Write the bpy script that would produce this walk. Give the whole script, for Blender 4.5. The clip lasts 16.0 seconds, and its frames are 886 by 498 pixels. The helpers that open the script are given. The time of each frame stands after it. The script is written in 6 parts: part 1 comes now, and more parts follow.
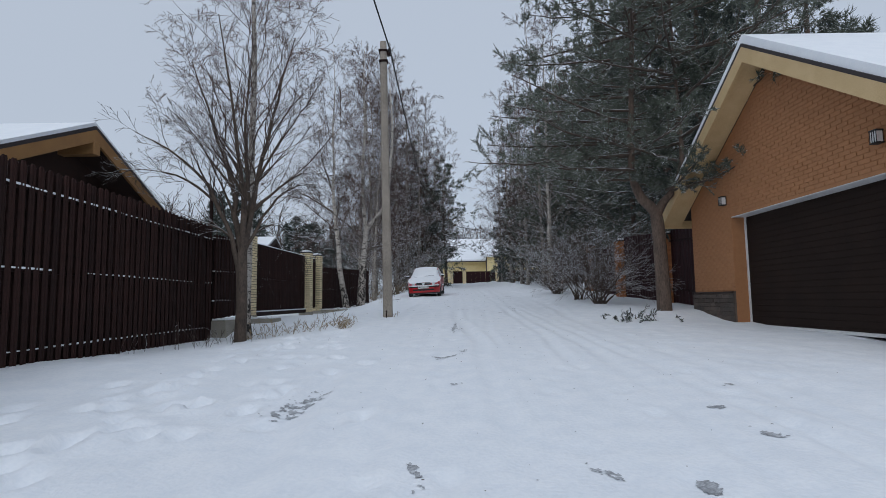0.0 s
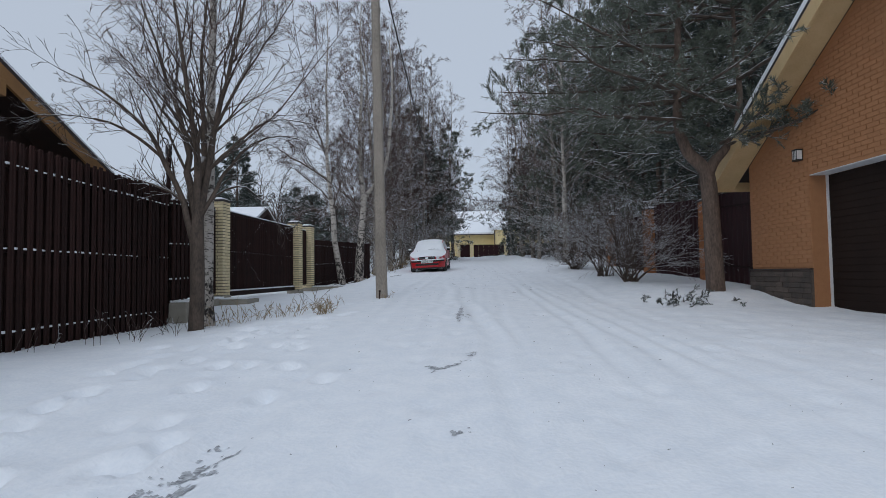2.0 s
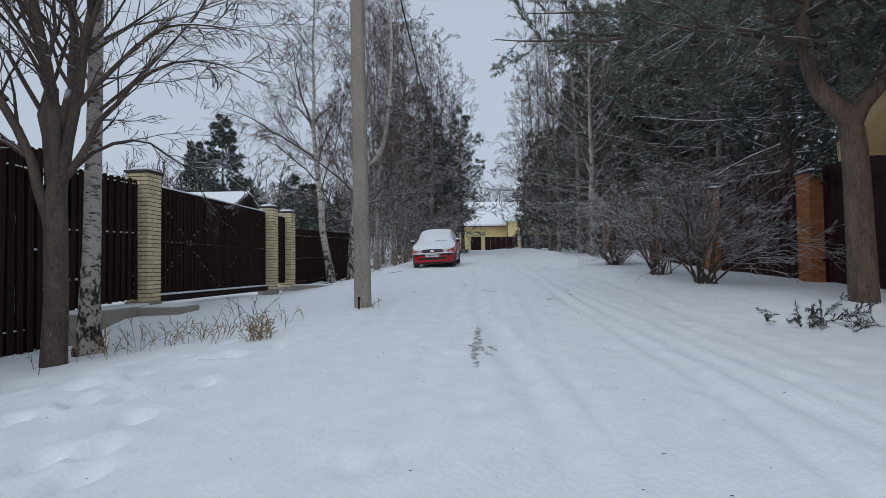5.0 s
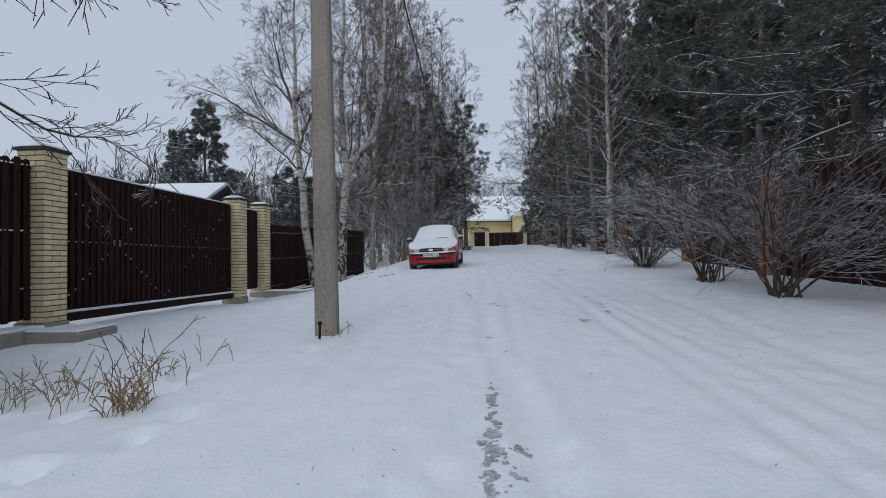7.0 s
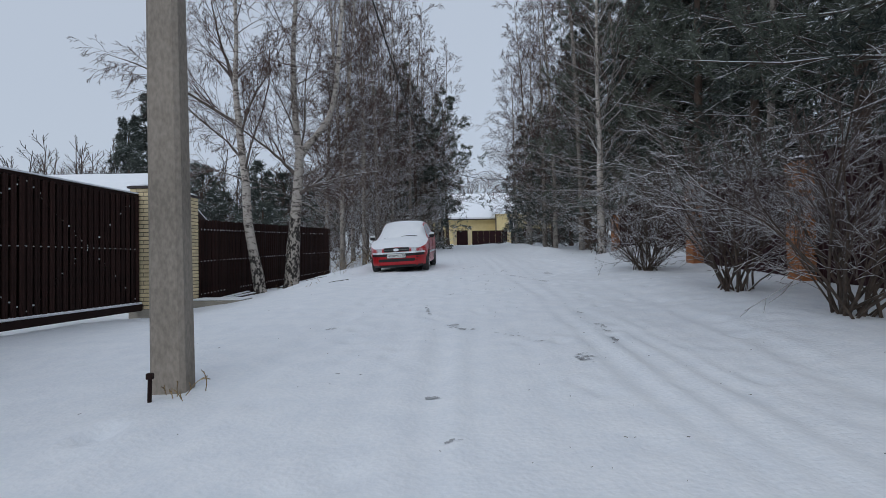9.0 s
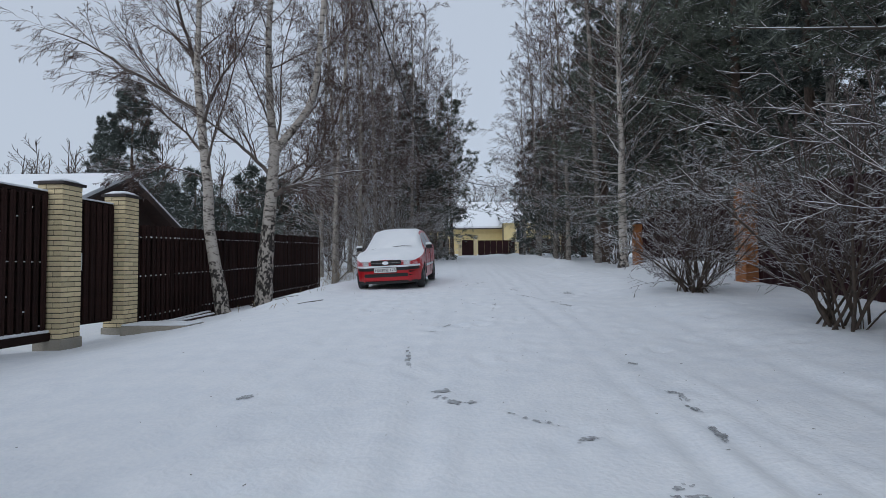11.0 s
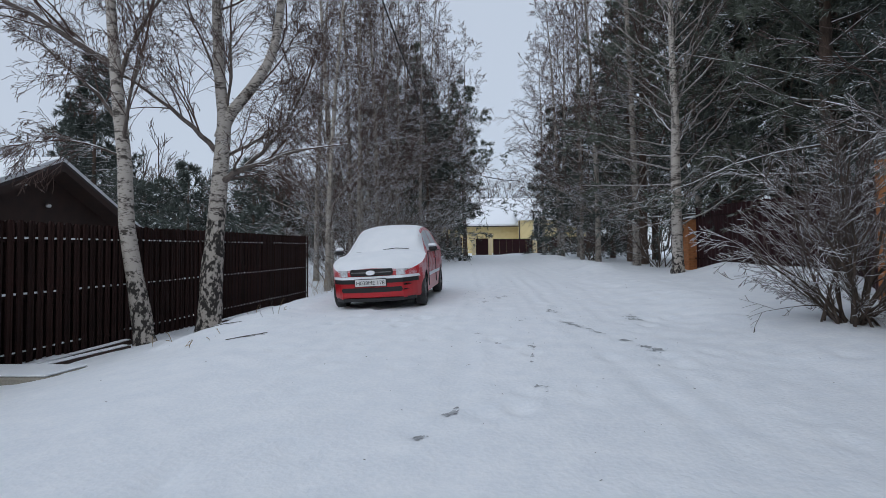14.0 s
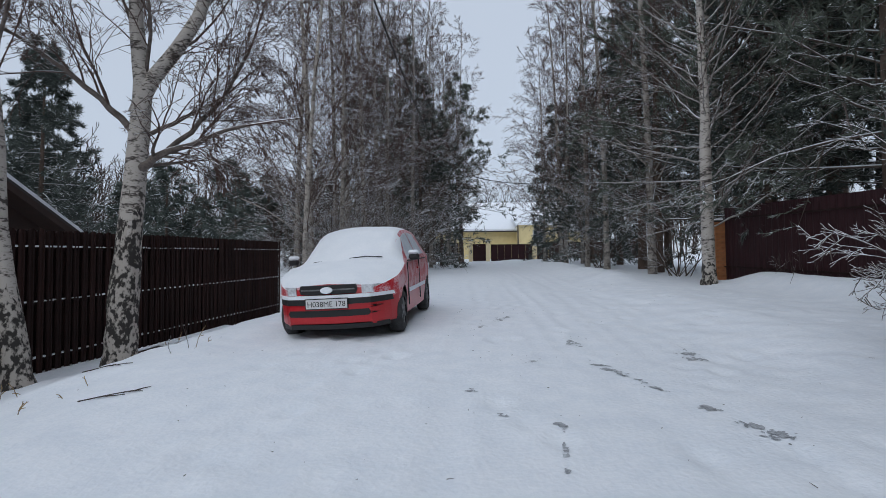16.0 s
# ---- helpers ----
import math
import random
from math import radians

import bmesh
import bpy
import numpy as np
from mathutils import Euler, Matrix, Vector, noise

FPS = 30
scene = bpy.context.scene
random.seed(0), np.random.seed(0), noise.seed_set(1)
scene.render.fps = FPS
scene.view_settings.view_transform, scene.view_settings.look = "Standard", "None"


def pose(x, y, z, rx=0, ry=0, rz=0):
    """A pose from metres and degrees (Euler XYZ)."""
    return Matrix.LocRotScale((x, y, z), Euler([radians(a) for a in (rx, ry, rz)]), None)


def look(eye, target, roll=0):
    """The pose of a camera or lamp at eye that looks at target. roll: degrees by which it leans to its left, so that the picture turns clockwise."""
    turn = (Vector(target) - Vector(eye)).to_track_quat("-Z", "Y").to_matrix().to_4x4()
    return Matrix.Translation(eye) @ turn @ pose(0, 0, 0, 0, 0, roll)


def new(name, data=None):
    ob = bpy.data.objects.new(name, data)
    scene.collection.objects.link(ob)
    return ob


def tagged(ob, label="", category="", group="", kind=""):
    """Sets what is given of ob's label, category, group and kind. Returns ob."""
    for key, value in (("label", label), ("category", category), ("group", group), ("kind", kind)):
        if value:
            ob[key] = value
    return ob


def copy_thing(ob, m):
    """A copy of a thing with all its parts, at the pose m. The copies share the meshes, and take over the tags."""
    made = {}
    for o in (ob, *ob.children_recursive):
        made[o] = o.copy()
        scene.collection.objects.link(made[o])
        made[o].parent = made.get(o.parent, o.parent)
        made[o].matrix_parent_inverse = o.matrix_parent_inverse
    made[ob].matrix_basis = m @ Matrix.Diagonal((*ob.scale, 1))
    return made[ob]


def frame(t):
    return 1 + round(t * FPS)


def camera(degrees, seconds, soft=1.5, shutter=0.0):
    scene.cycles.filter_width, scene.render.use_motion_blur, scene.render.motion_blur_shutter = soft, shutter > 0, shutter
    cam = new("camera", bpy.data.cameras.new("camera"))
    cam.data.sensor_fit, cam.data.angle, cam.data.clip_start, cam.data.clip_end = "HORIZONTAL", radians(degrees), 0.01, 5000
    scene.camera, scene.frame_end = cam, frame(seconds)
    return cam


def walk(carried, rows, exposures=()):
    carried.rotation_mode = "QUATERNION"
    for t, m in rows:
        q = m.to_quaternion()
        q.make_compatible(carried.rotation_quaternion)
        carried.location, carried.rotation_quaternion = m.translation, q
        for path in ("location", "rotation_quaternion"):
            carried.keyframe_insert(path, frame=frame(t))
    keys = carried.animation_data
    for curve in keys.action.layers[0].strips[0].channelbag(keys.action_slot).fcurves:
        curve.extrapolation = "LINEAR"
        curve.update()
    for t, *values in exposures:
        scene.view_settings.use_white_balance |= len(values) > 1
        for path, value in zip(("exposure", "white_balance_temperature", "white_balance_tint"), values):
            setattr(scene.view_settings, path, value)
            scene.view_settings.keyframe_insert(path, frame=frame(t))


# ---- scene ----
cam = camera(78.1, 16.0, 0.8)
UNIT = 1.07   # metres for one unit of the plan, from the parked car's true length
METRES, EYE, TILT, LEAN, TURN = 19.0 * UNIT, 1.17 * UNIT, 0.0, 0.0, 0.0
ROWS = [
    (0.0, 0.0, 0.0, 0.0, 0.08, 5.32, 0.81),
    (0.5, 0.0018, 0.0309, 0.0014, 0.21, 3.61, 0.84),
    (1.0, 0.0027, 0.0613, 0.0031, 0.43, 3.19, 0.74),
    (1.5, 0.0032, 0.0937, 0.0031, 0.65, 2.94, 0.76),
    (2.0, 0.004, 0.1242, 0.0051, 0.85, 2.55, 0.79),
    (2.5, 0.0045, 0.1551, 0.0068, 1.02, 2.34, 0.84),
    (3.0, 0.0043, 0.186, 0.0083, 1.28, 2.26, 0.72),
    (3.5, 0.0047, 0.2208, 0.0097, 1.51, 2.05, 0.78),
    (4.0, 0.0022, 0.2533, 0.0099, 1.76, 2.11, 0.67),
    (6.5, 0.006, 0.4179, 0.017, 2.04, 1.29, 0.69),
    (7.0, 0.0038, 0.4487, 0.0202, 2.2, 1.32, 0.65),
    (7.5, 0.0081, 0.478, 0.0204, 2.19, 1.66, 0.76),
    (8.0, 0.0116, 0.5095, 0.0201, 2.09, 1.43, 0.78),
    (8.5, 0.0214, 0.5395, 0.0219, 1.37, 1.32, 0.82),
    (9.0, 0.0247, 0.5727, 0.0243, 0.72, 1.15, 0.78),
    (11.5, 0.034, 0.7259, 0.0334, 1.6, 2.26, 0.41),
    (12.0, 0.0346, 0.7563, 0.0357, 1.81, 2.26, 0.55),
    (12.5, 0.032, 0.7832, 0.0367, 2.04, 2.37, 0.31),
    (13.0, 0.0329, 0.8137, 0.0377, 2.46, 2.13, 0.43),
    (13.5, 0.032, 0.8438, 0.0409, 2.98, 1.91, 0.33),
    (14.0, 0.0326, 0.8764, 0.0428, 2.8, 1.96, 0.44),
    (14.5, 0.0292, 0.9061, 0.0451, 2.93, 2.07, 0.3),
    (15.0, 0.0314, 0.9368, 0.0459, 2.97, 2.3, 0.42),
    (15.5, 0.0311, 0.9662, 0.048, 3.02, 2.36, 0.33),
    (16.0, 0.0363, 0.9941, 0.0488, 2.54, 2.54, 0.47),
]
walk(cam, [(t, pose(0, 0, EYE, TILT, LEAN, TURN) @ pose(METRES * x, METRES * y, METRES * z, 90 + pitch, roll, yaw)) for t, x, y, z, yaw, pitch, roll in ROWS],
     exposures=((0.0, -0.05), (9.0, -0.03), (11.5, 0.03), (14.0, 0.11), (16.0, 0.11)))
ROAD = [(-60, -2.9), (0, 0.03), (8, 0.42), (16, 0.80), (26, 1.38), (45, 2.2), (65, 3.05), (120, 5.2), (4000, 6.0)]

# world: an overcast winter sky and a weak, wide sun behind the clouds
world = bpy.data.worlds.new("overcast_sky")
scene.world = world
world.use_nodes = True
wn = world.node_tree.nodes
sky = wn.new("ShaderNodeTexSky")
sky.sky_type, sky.sun_disc, sky.sun_elevation, sky.sun_rotation = "NISHITA", False, radians(16), radians(200)
cloud = wn.new("ShaderNodeMix")
cloud.data_type = "RGBA"
cloud.inputs[0].default_value = 0.9
cloud.inputs[7].default_value = (5.55, 6.3, 7.5, 1)
world.node_tree.links.new(sky.outputs[0], cloud.inputs[6])
world.node_tree.links.new(cloud.outputs[2], wn["Background"].inputs[0])
wn["Background"].inputs[1].default_value = 0.094
sun = new("sun", bpy.data.lights.new("sun", "SUN"))
sun.data.energy, sun.data.angle, sun.data.color = 0.85, radians(60), (0.93, 0.965, 1)
sun.matrix_world = look((-10, -20, 30), (0, 10, 0))


# ---- materials ----
def material(name, a, b=None, rough=0.8, scale=6.0, fine=60.0, bump=0.15, metal=0.0, stretch=(1, 1, 1), snow=0.0, island=0.0, depth=0.01, each=0.0, edges=(0.36, 0.64), gloss=0.5):
    """A surface of two colours mixed by noise at two scales, with relief; snow: how much lies on what faces up."""
    m = bpy.data.materials.new(name)
    m.use_nodes = True
    nt, N, L = m.node_tree, m.node_tree.nodes, m.node_tree.links
    p = N["Principled BSDF"]
    b = b or tuple(v * 0.7 for v in a)
    co = N.new("ShaderNodeTexCoord")
    mp = N.new("ShaderNodeMapping")
    mp.inputs["Scale"].default_value = stretch
    L.new(co.outputs["Object"], mp.inputs[0])
    n1, n2 = N.new("ShaderNodeTexNoise"), N.new("ShaderNodeTexNoise")
    for n, s, d in ((n1, scale, 3), (n2, fine, 2)):
        n.inputs["Scale"].default_value, n.inputs["Detail"].default_value = s, d
        L.new(mp.outputs[0], n.inputs["Vector"])
    add = N.new("ShaderNodeMath")
    add.operation = "MULTIPLY_ADD"
    add.inputs[1].default_value = 0.45
    L.new(n2.outputs[0], add.inputs[0])
    half = N.new("ShaderNodeMath")
    half.operation = "MULTIPLY"
    half.inputs[1].default_value = 0.55
    L.new(n1.outputs[0], half.inputs[0])
    L.new(half.outputs[0], add.inputs[2])
    ramp = N.new("ShaderNodeValToRGB")
    ramp.color_ramp.elements[0].position, ramp.color_ramp.elements[1].position = edges
    ramp.color_ramp.elements[0].color, ramp.color_ramp.elements[1].color = (*b, 1), (*a, 1)
    L.new(add.outputs[0], ramp.inputs[0])
    colour = ramp.outputs[0]
    if island or each:
        hsv = N.new("ShaderNodeHueSaturation")
        src = N.new("ShaderNodeNewGeometry").outputs["Random Per Island"] if island else N.new("ShaderNodeObjectInfo").outputs["Random"]
        mr = N.new("ShaderNodeMapRange")
        mr.inputs[3].default_value, mr.inputs[4].default_value = 1 - (island or each), 1 + (island or each)
        L.new(src, mr.inputs[0])
        L.new(mr.outputs[0], hsv.inputs["Value"])
        L.new(colour, hsv.inputs["Color"])
        colour = hsv.outputs[0]
    p.inputs["Roughness"].default_value, p.inputs["Metallic"].default_value, p.inputs["Specular IOR Level"].default_value = rough, metal, gloss
    if snow:
        geo = N.new("ShaderNodeNewGeometry")
        sep = N.new("ShaderNodeSeparateXYZ")
        L.new(geo.outputs["Normal"], sep.inputs[0])
        ns = N.new("ShaderNodeTexNoise")
        ns.inputs["Scale"].default_value = 2.3
        L.new(co.outputs["Object"], ns.inputs["Vector"])
        s1 = N.new("ShaderNodeMath")
        s1.operation = "ADD"
        L.new(sep.outputs[2], s1.inputs[0])
        L.new(ns.outputs[0], s1.inputs[1])
        mr = N.new("ShaderNodeMapRange")
        mr.inputs[1].default_value, mr.inputs[2].default_value = 1.55 - snow, 1.75 - snow
        L.new(s1.outputs[0], mr.inputs[0])
        mix = N.new("ShaderNodeMix")
        mix.data_type = "RGBA"
        mix.inputs[7].default_value = (0.8, 0.83, 0.87, 1)
        L.new(mr.outputs[0], mix.inputs[0])
        L.new(colour, mix.inputs[6])
        colour = mix.outputs[2]
    L.new(colour, p.inputs["Base Color"])
    if bump:
        bn = N.new("ShaderNodeBump")
        bn.inputs["Strength"].default_value, bn.inputs["Distance"].default_value = bump, depth
        L.new(add.outputs[0], bn.inputs["Height"])
        L.new(bn.outputs[0], p.inputs["Normal"])
    return m


SNOW = material("snow", (0.89, 0.91, 0.94), (0.80, 0.835, 0.885), 0.65, 4.0, 30, 0.5, depth=0.025)
SNOW_CAP = material("snow_cap", (0.86, 0.88, 0.91), (0.8, 0.83, 0.87), 0.75, 4, 40, 0.3, depth=0.02)
SLUSH = material("bare_ice", (0.60, 0.62, 0.65), (0.20, 0.205, 0.22), 0.5, 16, 70, 0.5)
FENCE = material("brown_fence_steel", (0.032, 0.0125, 0.010), (0.020, 0.0085, 0.007), 0.7, 3, 40, 0.05, each=0.25, gloss=0.2)
RAIL = material("brown_rail_steel", (0.020, 0.008, 0.0065), None, 0.7, 3, 30, 0.05, gloss=0.2)
BRICK = material("yellow_brick", (0.76, 0.64, 0.41), (0.66, 0.53, 0.32), 0.85, 8, 90, 0.3, each=0.14)
MORTAR = material("mortar", (0.15, 0.12, 0.09), (0.10, 0.08, 0.06), 0.95, 10, 80, 0.4)
ORANGE = material("orange_brick", (0.385, 0.18, 0.080), (0.33, 0.15, 0.066), 0.85, 5, 60, 0.3, each=0.03)
ORANGE_J = material("orange_brick_joined", (0.385, 0.18, 0.080), (0.33, 0.15, 0.066), 0.85, 5, 60, 0.3, island=0.03)
ORANGE_M = material("orange_mortar", (0.375, 0.175, 0.078), (0.33, 0.148, 0.065), 0.9, 10, 80, 0.3)
RBRICK = material("red_orange_brick", (0.42, 0.17, 0.06), (0.30, 0.11, 0.045), 0.85, 8, 90, 0.3, each=0.18)
STONE = material("dark_stone", (0.10, 0.075, 0.06), (0.05, 0.04, 0.035), 0.8, 4, 40, 0.6, each=0.3, depth=0.02)
CONCRETE = material("concrete", (0.36, 0.33, 0.28), (0.26, 0.24, 0.2), 0.9, 3, 50, 0.3)
POLE_M = material("weathered_concrete", (0.345, 0.30, 0.255), (0.205, 0.18, 0.15), 0.9, 2.2, 45, 0.35, stretch=(1, 1, 0.5), edges=(0.36, 0.62))
CREAM = material("cream_wood", (0.62, 0.45, 0.24), (0.52, 0.36, 0.18), 0.7, 3, 50, 0.1)
OCHRE = material("ochre_wood", (0.36, 0.19, 0.065), (0.26, 0.13, 0.05), 0.65, 3, 60, 0.15)
DARKWOOD = material("dark_wood", (0.045, 0.02, 0.014), (0.025, 0.013, 0.01), 0.7, 4, 60, 0.2)
DOOR_M = material("dark_brown_panel", (0.024, 0.0145, 0.011), (0.018, 0.011, 0.009), 0.75, 2, 30, 0.06, gloss=0.15)
WHITE = material("white_metal", (0.7, 0.7, 0.7), (0.6, 0.6, 0.6), 0.5, 3, 30, 0.05)
ROOF = material("dark_roof_edge", (0.04, 0.03, 0.03), None, 0.6, 4, 40, 0.1)
REDFENCE = material("wine_red_sheet", (0.031, 0.0075, 0.0095), (0.021, 0.0055, 0.007), 0.6, 1.5, 30, 0.06, gloss=0.25)
BARK_B = material("birch_bark", (0.44, 0.40, 0.36), (0.06, 0.05, 0.043), 0.85, 5, 18, 0.4, stretch=(1, 1, 2.6), edges=(0.40, 0.50))
BARK_LOW = material("birch_foot_bark", (0.40, 0.36, 0.32), (0.03, 0.026, 0.023), 0.9, 8, 24, 0.9, stretch=(1, 1, 0.7), depth=0.03, edges=(0.47, 0.55))
LIMB = material("birch_limb_bark", (0.17, 0.14, 0.125), (0.07, 0.058, 0.05), 0.9, 8, 30, 0.3, snow=0.42)
BARK_T = material("grey_brown_bark", (0.11, 0.08, 0.062), (0.045, 0.034, 0.027), 0.9, 9, 40, 1.0, stretch=(1, 1, 0.4), snow=0.32)
BARK_P = material("pine_bark", (0.15, 0.105, 0.08), (0.06, 0.043, 0.035), 0.95, 9, 40, 1.0, stretch=(1, 1, 0.35), depth=0.03)
BARK_F = material("dull_birch_bark", (0.34, 0.305, 0.27), (0.09, 0.075, 0.065), 0.85, 4, 16, 0.3, stretch=(1, 1, 1.6), edges=(0.38, 0.52))
TWIG = material("bare_twigs", (0.085, 0.06, 0.05), (0.05, 0.036, 0.03), 0.9, 5, 30, 0.0, snow=0.42)
TWIG_P = material("birch_twigs", (0.115, 0.072, 0.06), (0.065, 0.04, 0.034), 0.9, 5, 30, 0.0, snow=0.30)
FROSTED = material("frosted_branch", (0.13, 0.10, 0.08), (0.07, 0.055, 0.045), 0.9, 6, 40, 0.2, snow=0.62)
HOAR = material("hoar_frosted_limb", (0.40, 0.375, 0.355), (0.17, 0.145, 0.125), 0.9, 9, 40, 0.3, snow=0.5)
TWIG_B = material("frosted_bush_twigs", (0.16, 0.125, 0.11), (0.055, 0.04, 0.034), 0.9, 5, 30, 0.0, snow=0.62)
NEEDLE = material("green_needles", (0.17, 0.19, 0.155), (0.042, 0.055, 0.038), 0.75, 1.2, 12, 0.0, snow=0.46, island=0.4)
NEEDLE_D = material("dark_spruce_needles", (0.10, 0.12, 0.105), (0.024, 0.034, 0.028), 0.75, 1.0, 12, 0.0, snow=0.38, island=0.4)
GRASS = material("dry_grass", (0.34, 0.24, 0.12), (0.2, 0.14, 0.08), 0.9, 5, 30, 0.0, island=0.3)
YELLOW = material("pale_yellow_render", (0.72, 0.59, 0.31), (0.64, 0.51, 0.26), 0.85, 2, 40, 0.1)
GLASS_D = material("dark_glass", (0.05, 0.06, 0.07), None, 0.08, 2, 10, 0.0)
BLACK = material("black_plastic", (0.014, 0.014, 0.015), None, 0.55, 8, 60, 0.1)
RUBBER = material("tyre_rubber", (0.02, 0.02, 0.021), (0.05, 0.05, 0.052), 0.85, 12, 60, 0.3)
CABLE = material("black_cable", (0.012, 0.012, 0.012), None, 0.6, 8, 60, 0.0)


# ---- mesh helpers ----
def road_z(y):
    return float(np.interp(y, [r[0] for r in ROAD], [r[1] for r in ROAD]))


def smooth(a, b, v):
    k = min(1.0, max(0.0, (v - a) / (b - a)))
    return k * k * (3 - 2 * k)


def ground_z(x, y):
    """The snow's height: a road that climbs gently, with banks and hollows at its sides."""
    z = road_z(y)
    dip = float(np.interp(y, (-20, 2, 7, 8.6, 11, 13.3, 14.8, 17, 19.5, 21.3, 25, 34, 45, 60), (0.0, -0.08, -0.06, 0.10, 0.25, 0.42, 0.16, 0.18, 0.32, 0.47, 0.5, 0.8, 0.5, 0.15)))
    z -= dip * smooth(-1.5, -5.3, x) * smooth(-40, -14, x)
    z += 0.12 * smooth(-1.6, -2.4, x) * smooth(-3.7, -2.9, x) * smooth(22.6, 24.5, y) * smooth(33, 28, y)
    z -= 0.05 * smooth(-0.9, -1.8, x) * smooth(23.6, 25.0, y) * smooth(31, 29, y)
    z += smooth(3.0, 4.6, x) * 0.15 * smooth(12.2, 13.6, y)
    z += 0.22 * smooth(4.0, 5.4, x) * smooth(5.5, 3.4, y) * smooth(-4, 0, y)
    z += 0.32 * math.exp(-((x - 7.3) / 0.7) ** 2) * smooth(25.5, 27.5, y) * smooth(33, 31, y)
    z += 0.22 * math.exp(-((x - 4.9 - 0.3 * math.sin(y * 0.9)) / 0.6) ** 2) * smooth(32, 35, y) * smooth(64, 58, y) * (0.7 + 0.5 * math.sin(y * 1.7))
    return z


def mesh_of(name, verts, faces, mat, shade=False):
    me = bpy.data.meshes.new(name)
    me.from_pydata([tuple(v) for v in verts], [], faces)
    me.materials.append(mat)
    if shade:
        me.polygons.foreach_set("use_smooth", [True] * len(me.polygons))
    me.update()
    return me


def thing(name, at, label, category, group="", kind=""):
    ob = new(name)
    ob.empty_display_size = 0.2
    ob.matrix_world = at if isinstance(at, Matrix) else Matrix.Translation(at)
    return tagged(ob, label, category, group, kind)


def part(name, bm, mat, parent, label="", shade=False):
    """Links a bmesh or mesh as one object under its thing (in the thing's own space)."""
    if isinstance(bm, bmesh.types.BMesh):
        me = bpy.data.meshes.new(name)
        bm.to_mesh(me)
        bm.free()
        me.materials.append(mat)
        if shade:
            me.polygons.foreach_set("use_smooth", [True] * len(me.polygons))
    else:
        me = bm
    ob = new(name, me)
    ob.parent = parent
    return tagged(ob, label)


def put(name, me, parent, m):
    ob = new(name, me)
    ob.parent = parent
    ob.matrix_basis = m
    return ob


def box(x0, y0, z0, x1, y1, z1, bevel=0.0, bm=None):
    bm = bm or bmesh.new()
    r = bmesh.ops.create_cube(bm, size=1, matrix=Matrix.LocRotScale(((x0 + x1) / 2, (y0 + y1) / 2, (z0 + z1) / 2), None, (abs(x1 - x0), abs(y1 - y0), abs(z1 - z0))))
    if bevel:
        edges = list({e for v in r["verts"] for e in v.link_edges})
        bmesh.ops.bevel(bm, geom=edges, offset=bevel, segments=1, affect="EDGES")
    return bm


def box_mesh(name, mat, sx, sy, sz, bevel=0.0):
    bm = box(-sx / 2, -sy / 2, -sz / 2, sx / 2, sy / 2, sz / 2, bevel)
    me = bpy.data.meshes.new(name)
    bm.to_mesh(me)
    bm.free()
    me.materials.append(mat)
    return me


def tube_bm(pts, radii, sides=10, cap=True):
    bm = bmesh.new()
    rings = []
    for i, p in enumerate(pts):
        a, b = Vector(pts[max(0, i - 1)]), Vector(pts[min(len(pts) - 1, i + 1)])
        q = Vector((0, 0, 1)).rotation_difference(b - a)
        r = radii[i] if isinstance(radii, (list, tuple)) else radii
        rings.append([bm.verts.new(Vector(p) + q @ Vector((r * math.cos(k * math.tau / sides), r * math.sin(k * math.tau / sides), 0))) for k in range(sides)])
    for r0, r1 in zip(rings, rings[1:]):
        for k in range(sides):
            bm.faces.new((r0[k], r0[(k + 1) % sides], r1[(k + 1) % sides], r1[k]))
    if cap:
        bm.faces.new(rings[0][::-1])
        bm.faces.new(rings[-1])
    return bm


def segments_mesh(name, segs, sides, mat):
    """Many tapered twigs as one mesh; segs: rows of x0 y0 z0 r0 x1 y1 z1 r1."""
    s = np.array(segs, dtype=np.float64)
    p0, r0, p1, r1 = s[:, 0:3], s[:, 3], s[:, 4:7], s[:, 7]
    d = p1 - p0
    d /= np.maximum(np.linalg.norm(d, axis=1, keepdims=True), 1e-6)
    up = np.where(np.abs(d[:, 2:3]) > 0.9, np.array([[1.0, 0, 0]]), np.array([[0, 0, 1.0]]))
    u = np.cross(d, up)
    u /= np.linalg.norm(u, axis=1, keepdims=True)
    w = np.cross(u, d)
    ang = np.arange(sides) * math.tau / sides + math.pi / 2
    ring = u[:, None, :] * np.cos(ang)[None, :, None] + w[:, None, :] * np.sin(ang)[None, :, None]
    a = p0[:, None, :] + ring * r0[:, None, None]
    b = p1[:, None, :] + ring * r1[:, None, None]
    verts = np.concatenate([a, b], axis=1).reshape(-1, 3)
    n = len(s)
    k = np.arange(sides)
    quad = np.stack([k, (k + 1) % sides, (k + 1) % sides + sides, k + sides], axis=1)
    faces = (quad[None] + (np.arange(n) * 2 * sides)[:, None, None]).reshape(-1, 4)
    return fast_mesh(name, verts, faces, mat, sides > 4)


def fast_mesh(name, verts, faces, mat, shade=False):
    me = bpy.data.meshes.new(name)
    n, c = faces.shape
    me.vertices.add(len(verts))
    me.vertices.foreach_set("co", verts.astype(np.float32).ravel())
    me.loops.add(n * c)
    me.loops.foreach_set("vertex_index", faces.astype(np.int32).ravel())
    me.polygons.add(n)
    me.polygons.foreach_set("loop_start", np.arange(0, n * c, c, dtype=np.int32))
    if shade:
        me.polygons.foreach_set("use_smooth", [True] * n)
    me.materials.append(mat)
    me.update(calc_edges=True)
    return me


